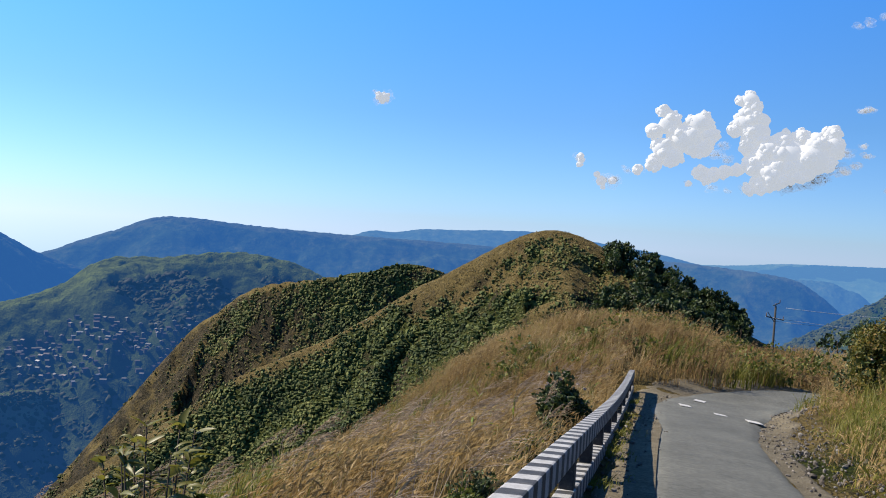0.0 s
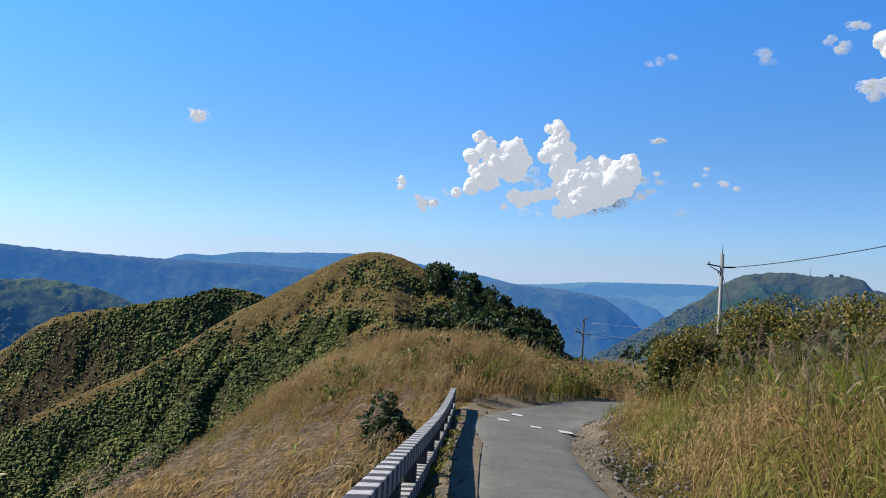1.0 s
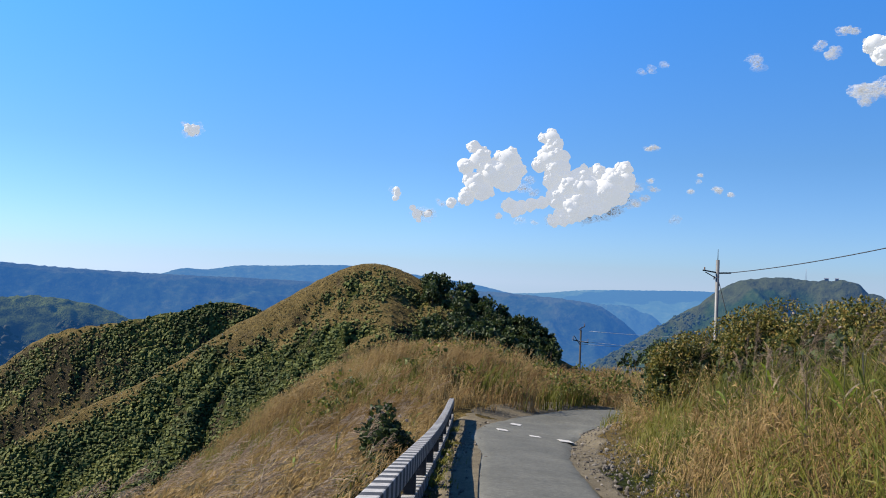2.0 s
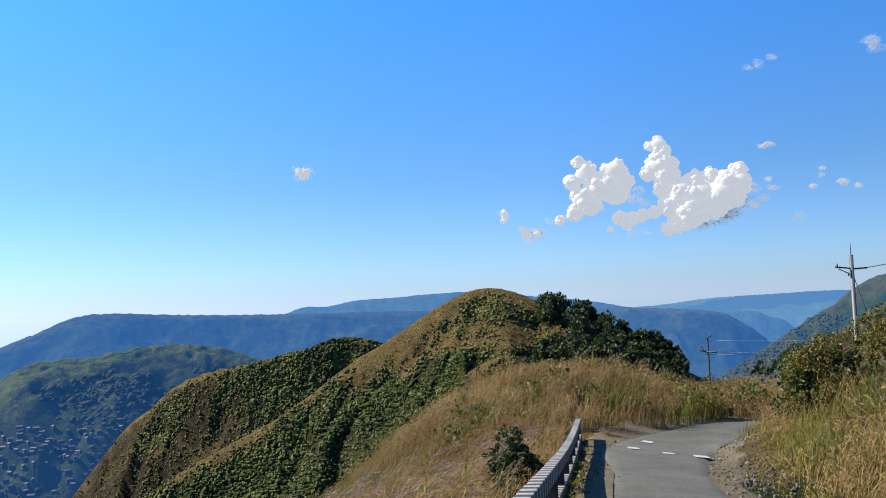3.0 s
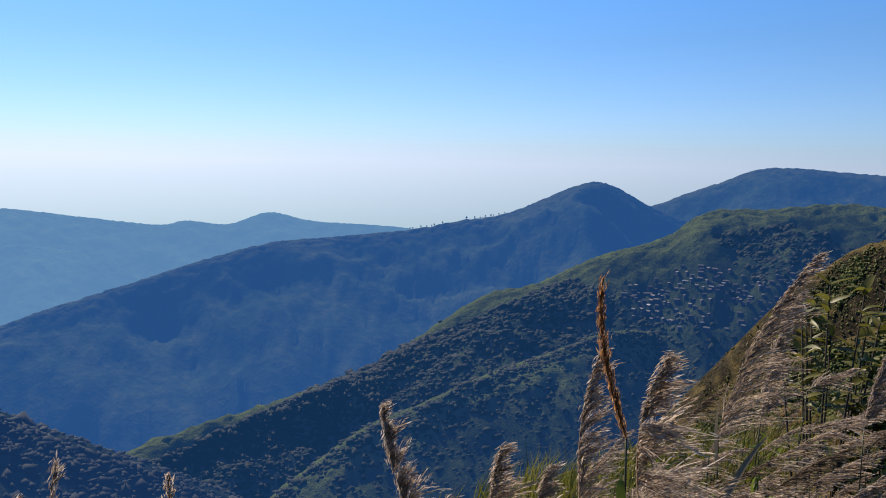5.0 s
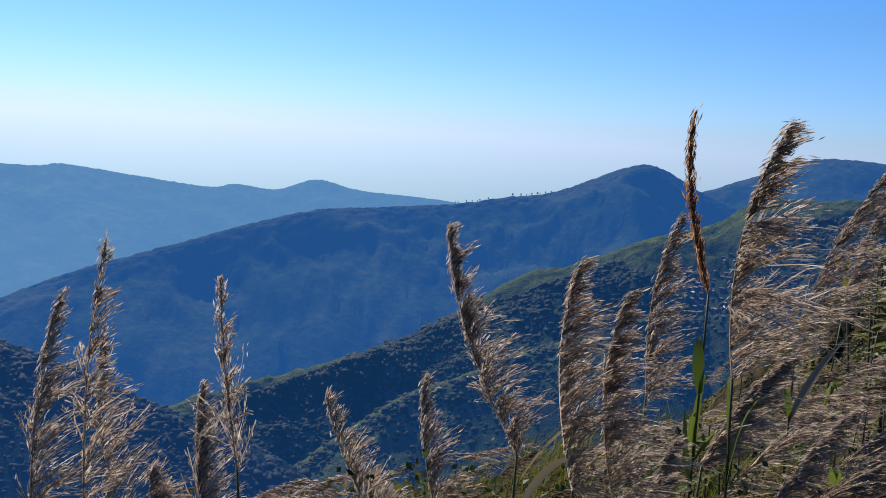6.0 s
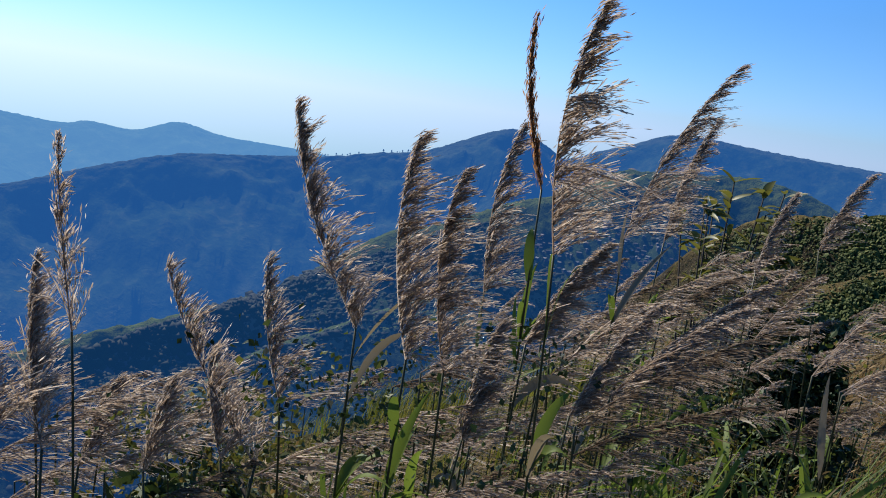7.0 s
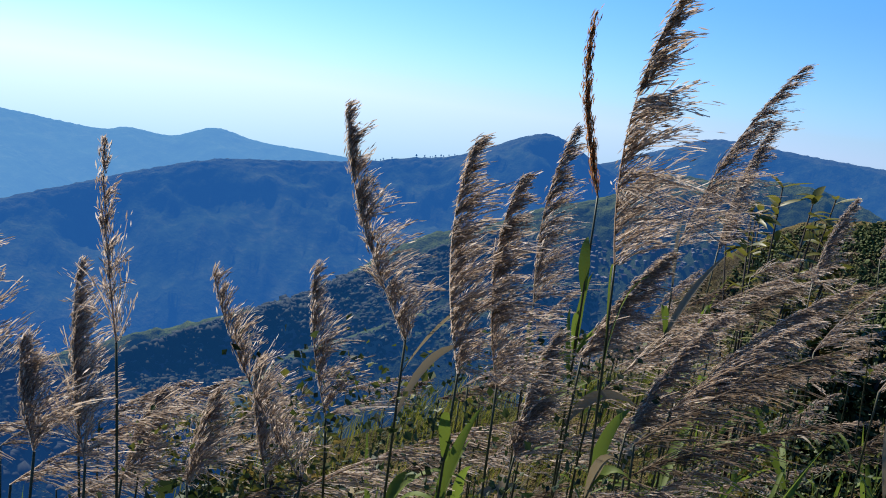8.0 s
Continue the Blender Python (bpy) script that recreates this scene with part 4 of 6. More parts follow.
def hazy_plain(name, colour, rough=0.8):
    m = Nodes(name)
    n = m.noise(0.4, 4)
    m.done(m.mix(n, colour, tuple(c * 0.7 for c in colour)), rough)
    # walls, roofs and steel emit a little blue to imitate hazy distance
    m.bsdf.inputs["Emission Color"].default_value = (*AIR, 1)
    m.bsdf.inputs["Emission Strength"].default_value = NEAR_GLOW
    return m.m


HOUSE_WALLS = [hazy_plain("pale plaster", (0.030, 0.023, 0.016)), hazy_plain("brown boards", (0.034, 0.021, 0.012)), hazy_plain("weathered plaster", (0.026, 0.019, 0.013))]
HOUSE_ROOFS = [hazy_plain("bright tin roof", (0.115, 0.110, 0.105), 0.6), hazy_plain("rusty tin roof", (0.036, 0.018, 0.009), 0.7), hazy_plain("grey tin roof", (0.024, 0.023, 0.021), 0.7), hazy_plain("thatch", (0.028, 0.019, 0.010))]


def house(place, turn, long, wide, tall, wall, roof, label):
    ob = thing("house", place, label, "house", "village on the hillside", turn)
    bm = bmesh.new()
    bar(bm, (0, -long / 2, tall / 2 - 1.0), (0, long / 2, tall / 2 - 1.0), wide, tall + 2.0, bevel=0)
    part("wall", bm, wall, ob)
    bm = bmesh.new()
    ridge, eave = tall + wide * 0.28, tall - 0.15
    for side in (-1, 1):
        a = [(side * (wide / 2 + 0.6), -long / 2 - 0.6, eave), (side * (wide / 2 + 0.6), long / 2 + 0.6, eave), (0, long / 2 + 0.6, ridge), (0, -long / 2 - 0.6, ridge)]
        lo = [bm.verts.new(p) for p in a]
        hi = [bm.verts.new((p[0], p[1], p[2] + 0.15)) for p in a]
        bm.faces.new(hi)
        bm.faces.new(lo[::-1])
        for k in range(4):
            bm.faces.new((lo[k], lo[(k + 1) % 4], hi[(k + 1) % 4], hi[k]))
    bmesh.ops.recalc_face_normals(bm, faces=bm.faces)
    part("roof", bm, roof, ob)
    return ob


def village():
    rng = np.random.default_rng(33)
    co = verts_of(VILLAGE_HILL)
    b, h = place_angles(co)
    core = in_village(b, h) & (h > -11.3) & (h < -6.6 - 0.45 * np.maximum(b - 22.8, 0))
    spots = scattered(VILLAGE_HILL, core, 420, rng)
    words = ["bright tin", "rusty tin", "grey tin", "thatched"]
    made = []
    for k, p in enumerate(spots):
        if any((p[0] - q[0]) ** 2 + (p[1] - q[1]) ** 2 < 34 for q in made):
            continue
        made.append(p)
        r = int(rng.choice(4, p=[0.06, 0.40, 0.20, 0.34]))
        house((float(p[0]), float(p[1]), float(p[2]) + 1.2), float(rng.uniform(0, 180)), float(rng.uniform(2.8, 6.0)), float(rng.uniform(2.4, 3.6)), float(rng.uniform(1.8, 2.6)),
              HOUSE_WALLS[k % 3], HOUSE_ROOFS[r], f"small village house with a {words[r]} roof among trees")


village()


def tree_meshes(rng, tall, wide, leaves, leaf, low=0.3):
    """Trunk with limbs, and a crown of clustered leaves with gaps."""
    bm = bmesh.new()
    lean = rng.normal(size=2) * 0.06 * tall
    tube(bm, [(0, 0, -0.3), (lean[0] * 0.4, lean[1] * 0.4, tall * 0.4), (lean[0], lean[1], tall * 0.85)], [0.035 * tall, 0.024 * tall, 0.006 * tall], 7)
    heads = []
    for k in range(9):
        a, f = rng.uniform(0, 2 * math.pi), rng.uniform(low, 0.95)
        reach = wide * (1.05 - 0.65 * f) * rng.uniform(0.5, 1.0)
        foot = Vector((lean[0] * f, lean[1] * f, tall * f * 0.85))
        head = foot + Vector((math.cos(a) * reach, math.sin(a) * reach, tall * 0.12 * rng.uniform(0.2, 1.2)))
        tube(bm, [foot, foot.lerp(head, 0.5) + Vector((0, 0, 0.03 * tall)), head], [0.012 * tall, 0.008 * tall, 0.003 * tall], 5)
        heads.append(np.array(head))
    heads.append(np.array([lean[0], lean[1], tall * 0.92]))
    heads = np.array(heads)
    pick = heads[rng.integers(0, len(heads), leaves)]
    off = unit(rng.normal(size=(leaves, 3))) * rng.uniform(0.2, 1.0, (leaves, 1)) ** 0.5 * wide * 0.42 * [1, 1, 0.75]
    return bm, leaf_quads(rng, pick + off, leaf * rng.uniform(0.6, 1.4, leaves), leaf * rng.uniform(0.4, 0.75, leaves), droop=0.1)


def tree(label, category, group, rng, tall, wide, leaves, leaf, material, low=0.3, name="tree"):
    ob = thing(name, (0, 0, 0), label, category, group)
    bm, crown = tree_meshes(rng, tall, wide, leaves, leaf, low)
    part("trunk", bm, BARK, ob)
    mesh_of("crown", *crown, material, parent=ob)
    return ob


def spread(models, places, rng, lo=0.75, hi=1.25):
    """Stands copies of the models at the places; the first copies are the models themselves."""
    for k, (x, y, z) in enumerate(places):
        size = float(rng.uniform(lo, hi))
        m = pose(float(x), float(y), float(z), 0, 0, float(rng.uniform(0, 360)))
        if k < len(models):
            models[k].matrix_basis = m @ Matrix.Scale(size, 4)
        else:
            copy_thing(models[k % len(models)], m).scale = (size, size, size)


def grounded(x, y, sink=0.1):
    return np.stack([x, y, ground_z(x, y) - sink], -1)


def hill_trees():
    rng = np.random.default_rng(41)
    models = [tree("dark green broad-leaved tree on the hill's shady flank", "tree", "trees on the hill", rng, 9.0, 3.9, 420, 1.25, DARK_LEAF, 0.2) for _ in range(5)]
    b = np.radians(rng.uniform(-21.6, -11.6, 165))
    r = rng.uniform(205, 300, 165)
    spread(models, grounded(-r * np.sin(b), r * np.cos(b), 0.9), rng, 0.6, 1.2)
    small = [tree("lone dark tree on a grassy slope", "tree", "", rng, 2.8, 1.2, 160, 0.6, DARK_LEAF, 0.3) for _ in range(3)]
    b = np.radians(np.concatenate([rng.uniform(-0.8, 0.6, 4), rng.uniform(-6, 14, 34)]))
    r = np.concatenate([rng.uniform(492, 500, 4), rng.uniform(120, 270, 34)])
    spread(small, grounded(-r * np.sin(b), r * np.cos(b)), rng, 0.6, 1.2)


hill_trees()


# ---- verges, markings and stones ----
def dirt():
    m = Nodes("stony dirt")
    n1, n2, n3 = m.noise(1.1, 6, 0.7), m.noise(16, 5, 0.75), m.noise(70, 3, 0.7)
    colour = m.ramp(m.mix(0.6, n1, n2), [(0.32, (0.036, 0.030, 0.020)), (0.5, (0.082, 0.069, 0.046)), (0.66, (0.145, 0.126, 0.090))])
    m.bump(m.mix(0.5, n2, n3), 0.8, 0.03)
    return m.done(colour, 0.95, spec=0.1)


DIRT = dirt()


def verge(name, label, side, inner, outer, y0, y1):
    """A strip of bare ground beside the road; side -1 is the left."""
    line = curve_through(ROAD, 20)
    line = line[(line[:, 1] > y0) & (line[:, 1] < y1)]
    along = np.gradient(line, axis=0)
    along /= np.hypot(along[:, 0], along[:, 1])[:, None]
    out = np.stack([along[:, 1], -along[:, 0]], -1) * side
    v = np.linspace(0, 1, 9)
    k = np.arange(len(line)) * 0.25
    far = outer(line) * (1 + 0.16 * fbm(k, k * 0 + side, 71, 3))
    near = inner(line)[:, None]
    w = near + v[None, :] * (far[:, None] - near)
    x, y = line[:, :1] + out[:, :1] * w, line[:, 1:] + out[:, 1:] * w
    z = ground_z(x, y) + 0.035 + 0.02 * fbm(x * 3, y * 3, 72, 3)
    z[:, -1] -= 0.15
    return tagged(sheet(name, np.stack([x, y, z], -1), len(line), len(v), DIRT), label, "verge", kind="structure")


verge("verge_left", "bare stony dirt shoulder between road and rail", -1, lambda l: 1.15 + 0.9 * step(18, 27, l[:, 1]), lambda l: 2.1 + 1.9 * step(22, 30, l[:, 1]), -6, 33)
verge("verge_right", "loose gravel at the broken road edge", 1, lambda l: 1.12 + 0 * l[:, 1], lambda l: 1.70 + 0.65 * step(15, 24, l[:, 1]), -6, 31.4)


def stones():
    rng = np.random.default_rng(61)
    line = curve_through(ROAD, 20)
    pick = line[(line[:, 1] > 5) & (line[:, 1] < 32.5)]
    n = 3200
    c = pick[rng.integers(0, len(pick), n)]
    right = rng.random(n) < 0.7
    off = np.where(right, rng.uniform(1.25, 2.9, n), -rng.uniform(1.3, 2.6, n))
    x, y = c[:, 0] + off * 0.95 + rng.normal(size=n) * 0.1, c[:, 1] - off * 0.28 + rng.normal(size=n) * 0.2
    v, f = ball(1)
    size = rng.gamma(1.8, 0.009, n) + 0.010
    at = np.stack([x, y, ground_z(x, y) + 0.04], -1)
    verts = v[None] * size[:, None, None] * rng.uniform(0.6, 1.3, (n, 1, 3)) * (1 + 0.15 * rng.normal(size=(n, len(v), 1))) + at[:, None]
    faces = f[None] + (np.arange(n) * len(v))[:, None, None]
    m = Nodes("grey gravel")
    geo = m.add("NewGeometry")
    m.done(m.ramp(geo.outputs["Random Per Island"], [(0.0, (0.0388, 0.0323, 0.0259)), (0.5, (0.084, 0.0742, 0.0612)), (1.0, (0.136, 0.123, 0.107))]), 0.9)
    tagged(mesh_of("gravel", verts.reshape(-1, 3), faces.reshape(-1, 3), m.m), "loose grey gravel stones beside the road", "gravel", kind="stuff")


stones()


def markings():
    m = Nodes("worn white road paint")
    n = m.noise(12, 5, 0.7)
    paint = m.done(m.ramp(n, [(0.36, (0.108, 0.103, 0.0931)), (0.48, (0.304, 0.299, 0.284)), (0.7, (0.367, 0.363, 0.343))]), 0.8)
    for b, h, away, long, turn in ((-17.75, -11.1, 28.3, 0.36, -12), (-20.05, -11.35, 27.6, 0.36, -12), (-22.25, -11.45, 27.2, 0.44, -14), (-18.7, -10.25, 31.0, 0.4, -25)):
        x, y, _ = spot(b, h, away)
        bm = bmesh.new()
        bar(bm, (-long / 2, 0, 0), (long / 2, 0, 0), 0.90, 0.012, bevel=0.003)
        for e in list(bm.verts):
            e.co.y += 0.02 * math.sin(e.co.x * 9)
        me = bpy.data.meshes.new("road_marking")
        bm.to_mesh(me)
        bm.free()
        me.materials.append(paint)
        ob = new("road_marking", me)
        z = float(spur_z(np.array(x), np.array(y))) + 0.062
        tilt = math.degrees(math.atan(0.125))
        ob.matrix_basis = pose(x, y, z, -tilt, 5.5, turn)
        tagged(ob, "worn white paint block across the road", "road marking", kind="structure")


markings()


# ---- grass ----
WIND = np.array([0.80, 0.58, 0.0])


def grass_stems(rng, x, y, tall, bend, width, heads=3, head=0.16, z=None):
    """Bent grass stems with a feathery head: verts and faces."""
    n = len(x)
    foot = np.stack([x, y, (ground_z(x, y) if z is None else z) - 0.03], -1)
    tall = np.broadcast_to(tall, n) * rng.uniform(0.6, 1.2, n)
    lean = WIND * rng.uniform(0.3, 1.2, (n, 1)) + rng.normal(size=(n, 3)) * [0.5, 0.5, 0]
    up = np.array([0, 0, 1.0])
    mid = foot + up * tall[:, None] * 0.6 + lean * (bend * 0.35 * tall)[:, None]
    tip = foot + up * tall[:, None] * 0.97 + lean * (bend * tall)[:, None]
    side = unit(np.cross(up, lean + rng.normal(size=(n, 3)) * 0.8))
    w = np.broadcast_to(width, n)[:, None] * rng.uniform(0.7, 1.3, (n, 1))
    v = np.stack([foot - side * w, foot + side * w, mid + side * w * 0.8, mid - side * w * 0.8, tip + side * w * 0.25, tip - side * w * 0.25], 1)
    base = (np.arange(n) * 6)[:, None]
    pieces = [(v.reshape(-1, 3), np.concatenate([base + [0, 1, 2, 3], base + [3, 2, 4, 5]]))]
    if heads:
        t = rng.uniform(0.45, 1.05, (n, heads, 1))
        c = mid[:, None] + (tip - mid)[:, None] * t + rng.normal(size=(n, heads, 3)) * 0.02
        way = unit((tip - mid)[:, None] * 1.5 + WIND * 0.5 * tall[:, None, None] + rng.normal(size=c.shape) * 0.25 * tall[:, None, None])
        l = (head * rng.uniform(0.6, 1.4, (n, heads))).ravel()
        pieces.append(leaf_quads(rng, c.reshape(-1, 3), l, l * 0.14, way.reshape(-1, 3), droop=0.15))
    return join(*pieces)


def tufted(rng, x, y, per, wide):
    """Gathers places into tufts of some stems each."""
    n = len(x) // per
    pick = np.repeat(rng.permutation(len(x))[:n], per)
    return x[pick] + rng.normal(size=n * per) * wide, y[pick] + rng.normal(size=n * per) * wide


def slope_grass():
    rng = np.random.default_rng(71)
    # the slope left of the rail, out to the knoll
    n = 38000
    y = rng.uniform(3.2, 50, n)
    u = rng.gamma(2.0, 3.2, n) + 0.28
    x = rail_x(y) - u / 0.963
    x, y = tufted(rng, x, y, 13, 0.13)
    u = (rail_x(y) - x) * 0.963
    ok = (u < 17) & (u > 0.25) & (road_distance(x, y) > 2.2) & (np.hypot(x, y) > 6.5)
    x, y = x[ok], y[ok]
    dry = fbm(x / 5, y / 5, 74, 3) + 0.3 * fbm(x, y, 75, 2) > -0.16 + 0.5 * step(3.5, 7, rail_x(y) - x) * step(26, 14, y)
    tall = 0.55 + 0.45 * smooth_noise(x / 3, y / 3, 76) + 0.35 * step(30, 38, y)
    tagged(mesh_of("dry_grass", *grass_stems(rng, x[dry], y[dry], tall[dry], 0.40, 0.0065, 3, 0.17), DRY_GRASS), "tall dry tan grass bent by wind on the slope", "grass", kind="stuff")
    g = ~dry
    tagged(mesh_of("green_grass", *grass_stems(rng, x[g], y[g], tall[g] * 0.9, 0.36, 0.009, 0), GREEN_GRASS), "green blades among the dry slope grass", "grass", kind="stuff")
    # beyond the bend
    n = 27000
    x, y = tufted(rng, rng.uniform(0, 34, n), rng.uniform(31, 52, n), 16, 0.20)
    far = road_distance(x, y)
    ok = (far > 2.9 + 0.7 * fbm(x / 2, y / 2, 77, 2)) & (fbm(x / 1.6, y / 1.6, 87, 3) > -0.35) & (y > 31.5 + 0.02 * x) & (rail_x(y) - x < 9)
    x, y = x[ok], y[ok]
    tall = 0.45 + 1.35 * smooth_noise(x / 2.2, y / 2.2, 78)
    dry = fbm(x / 4, y / 4, 79, 3) > -0.55 + 0.60 * step(18, 27, x)
    tagged(mesh_of("dry_grass", *grass_stems(rng, x[dry], y[dry], tall[dry], 0.36, 0.009, 4, 0.18), DRY_GRASS), "tall dry grass along the outside of the bend", "grass", kind="stuff")
    tagged(mesh_of("green_grass", *grass_stems(rng, x[~dry], y[~dry], tall[~dry], 0.40, 0.018, 2, 0.2), GREEN_GRASS), "tall green grass beyond the bend", "grass", kind="stuff")
    # the bank on the right
    n = 30000
    y = rng.uniform(1.5, 29.5, n)
    u = rng.gamma(2.2, 3.6, n)
    x = rail_x(y) + 4.4 + 1.3 * step(16, 24, y) + u + 0.3 * fbm(y / 1.5, y * 0, 80, 3)
    x, y = tufted(rng, x, y, 9, 0.12)
    u = x - rail_x(y) - 4.4 - 1.3 * step(16, 24, y)
    ok = (road_distance(x, y) > 1.75) & (u < 22)
    x, y, u = x[ok], y[ok], u[ok]
    tall = (0.35 + 1.15 * smooth_noise(x / 1.5, y / 1.5, 81)) * (0.5 + 0.75 * step(0, 2.5, u))
    dry = fbm(x / 3.2, y / 3.2, 82, 3) + 0.4 * step(4, 0, u) + 0.25 * fbm(x / 0.8, y / 0.8, 83, 2) > 0.06
    tagged(mesh_of("dry_grass", *grass_stems(rng, x[dry], y[dry], tall[dry], 0.85, 0.006, 4, 0.13), DRY_GRASS), "dry brown grass on the roadside bank", "grass", kind="stuff")
    tagged(mesh_of("green_grass", *grass_stems(rng, x[~dry], y[~dry], tall[~dry], 0.95, 0.010, 0), GREEN_GRASS), "rank yellow-green grass on the roadside bank", "grass", kind="stuff")
    # tangled leaves and dead stalks over the bank and the knoll
    for k, (n, lo, hi, matter, label) in enumerate(((1500, 0.05, 0.95, DRY_GRASS, "matted dead brown stalks on the bank"), (1100, 0.05, 1.0, GREEN_GRASS, "tangled yellow-green leaves on the bank"))):
        y = rng.uniform(2, 29.5, n)
        u = rng.gamma(2.0, 3.2, n)
        x = rail_x(y) + 4.5 + 1.3 * step(16, 24, y) + u
        ok = (road_distance(x, y) > 1.9) & (u < 20)
        at = grounded(x[ok], y[ok])
        at[:, 2] += rng.uniform(lo, hi, len(at)) * (0.25 + 0.75 * step(0, 2.5, u[ok]))
        v, f = clumps(rng, at, rng.uniform(0.18, 0.5, len(at)), 22, 0.55)
        tagged(mesh_of("rank_growth", *leaf_quads(rng, v.reshape(-1, 4, 3).mean(1), rng.uniform(0.15, 0.45, len(f)), rng.uniform(0.012, 0.032, len(f)), droop=0.35), matter), label, "weeds", kind="stuff")
    n = 900
    x, y = rng.uniform(2, 32, n), rng.uniform(32.5, 48, n)
    ok = (road_distance(x, y) > 3.2) & (rail_x(y) - x < 7) & (fbm(x / 3, y / 3, 86, 3) > 0.0)
    at = grounded(x[ok], y[ok])
    at[:, 2] += rng.uniform(0.3, 1.25, len(at))
    tagged(mesh_of("rank_growth", *clumps(rng, at, rng.uniform(0.3, 0.75, len(at)), 22, 0.30), BRIGHT_LEAF), "leafy yellow-green weeds among the tall grass", "weeds", kind="stuff")
    # weeds in the shoulder under the rail
    n = 2200
    y = rng.uniform(4, 29, n)
    x = rail_x(y) + rng.normal(size=n) * 0.2 + 0.12
    ok = fbm(x * 1.2, y * 1.2, 84, 3) > 0.12
    tagged(mesh_of("weeds", *grass_stems(rng, x[ok], y[ok], 0.16, 0.4, 0.012, 2, 0.07), GREEN_GRASS), "low green weeds under the guard rail", "weeds", kind="stuff")


slope_grass()


# ---- reeds ----
def plume_matter(name, stops):
    return foliage(name, stops, 0.9, 0.6)


PALE_PLUME = plume_matter("silvery brown plume", [(0.0, (0.195, 0.138, 0.096)), (0.4, (0.305, 0.230, 0.166)), (0.8, (0.435, 0.350, 0.267)), (1.0, (0.55, 0.47, 0.385))])
RUST_PLUME = plume_matter("rusty brown plume", [(0.0, (0.155, 0.066, 0.024)), (0.5, (0.30, 0.142, 0.054)), (1.0, (0.44, 0.255, 0.120))])
TAN_PLUME = plume_matter("brown plume", [(0.0, (0.075, 0.050, 0.030)), (0.5, (0.155, 0.112, 0.074)), (1.0, (0.28, 0.215, 0.15))])
RUSSET_PLUME = plume_matter("russet plume", [(0.0, (0.091, 0.0476, 0.0196)), (0.5, (0.182, 0.105, 0.0455)), (1.0, (0.28, 0.189, 0.091))])
SILVER_PLUME = plume_matter("pale silvery plume", [(0.0, (0.14, 0.098, 0.062)), (0.5, (0.25, 0.188, 0.130)), (1.0, (0.38, 0.31, 0.235))])
REED_STEM = foliage("reed stem", [(0.0, (0.0311, 0.0337, 0.0114)), (1.0, (0.0622, 0.057, 0.0207))], 0.5, 0.0)
REED_LEAF = foliage("reed leaf", [(0.0, (0.045, 0.080, 0.010)), (0.5, (0.092, 0.135, 0.016)), (1.0, (0.175, 0.185, 0.034))], 0.6, 0.5)
DRY_LEAF = foliage("dry reed leaf", [(0.0, (0.114, 0.0826, 0.0414)), (1.0, (0.218, 0.181, 0.114))], 0.5, 0.35)


def bezier(a, b, c, t):
    t = np.asarray(t)[:, None]
    return a * (1 - t) ** 2 + 2 * b * t * (1 - t) + c * t**2


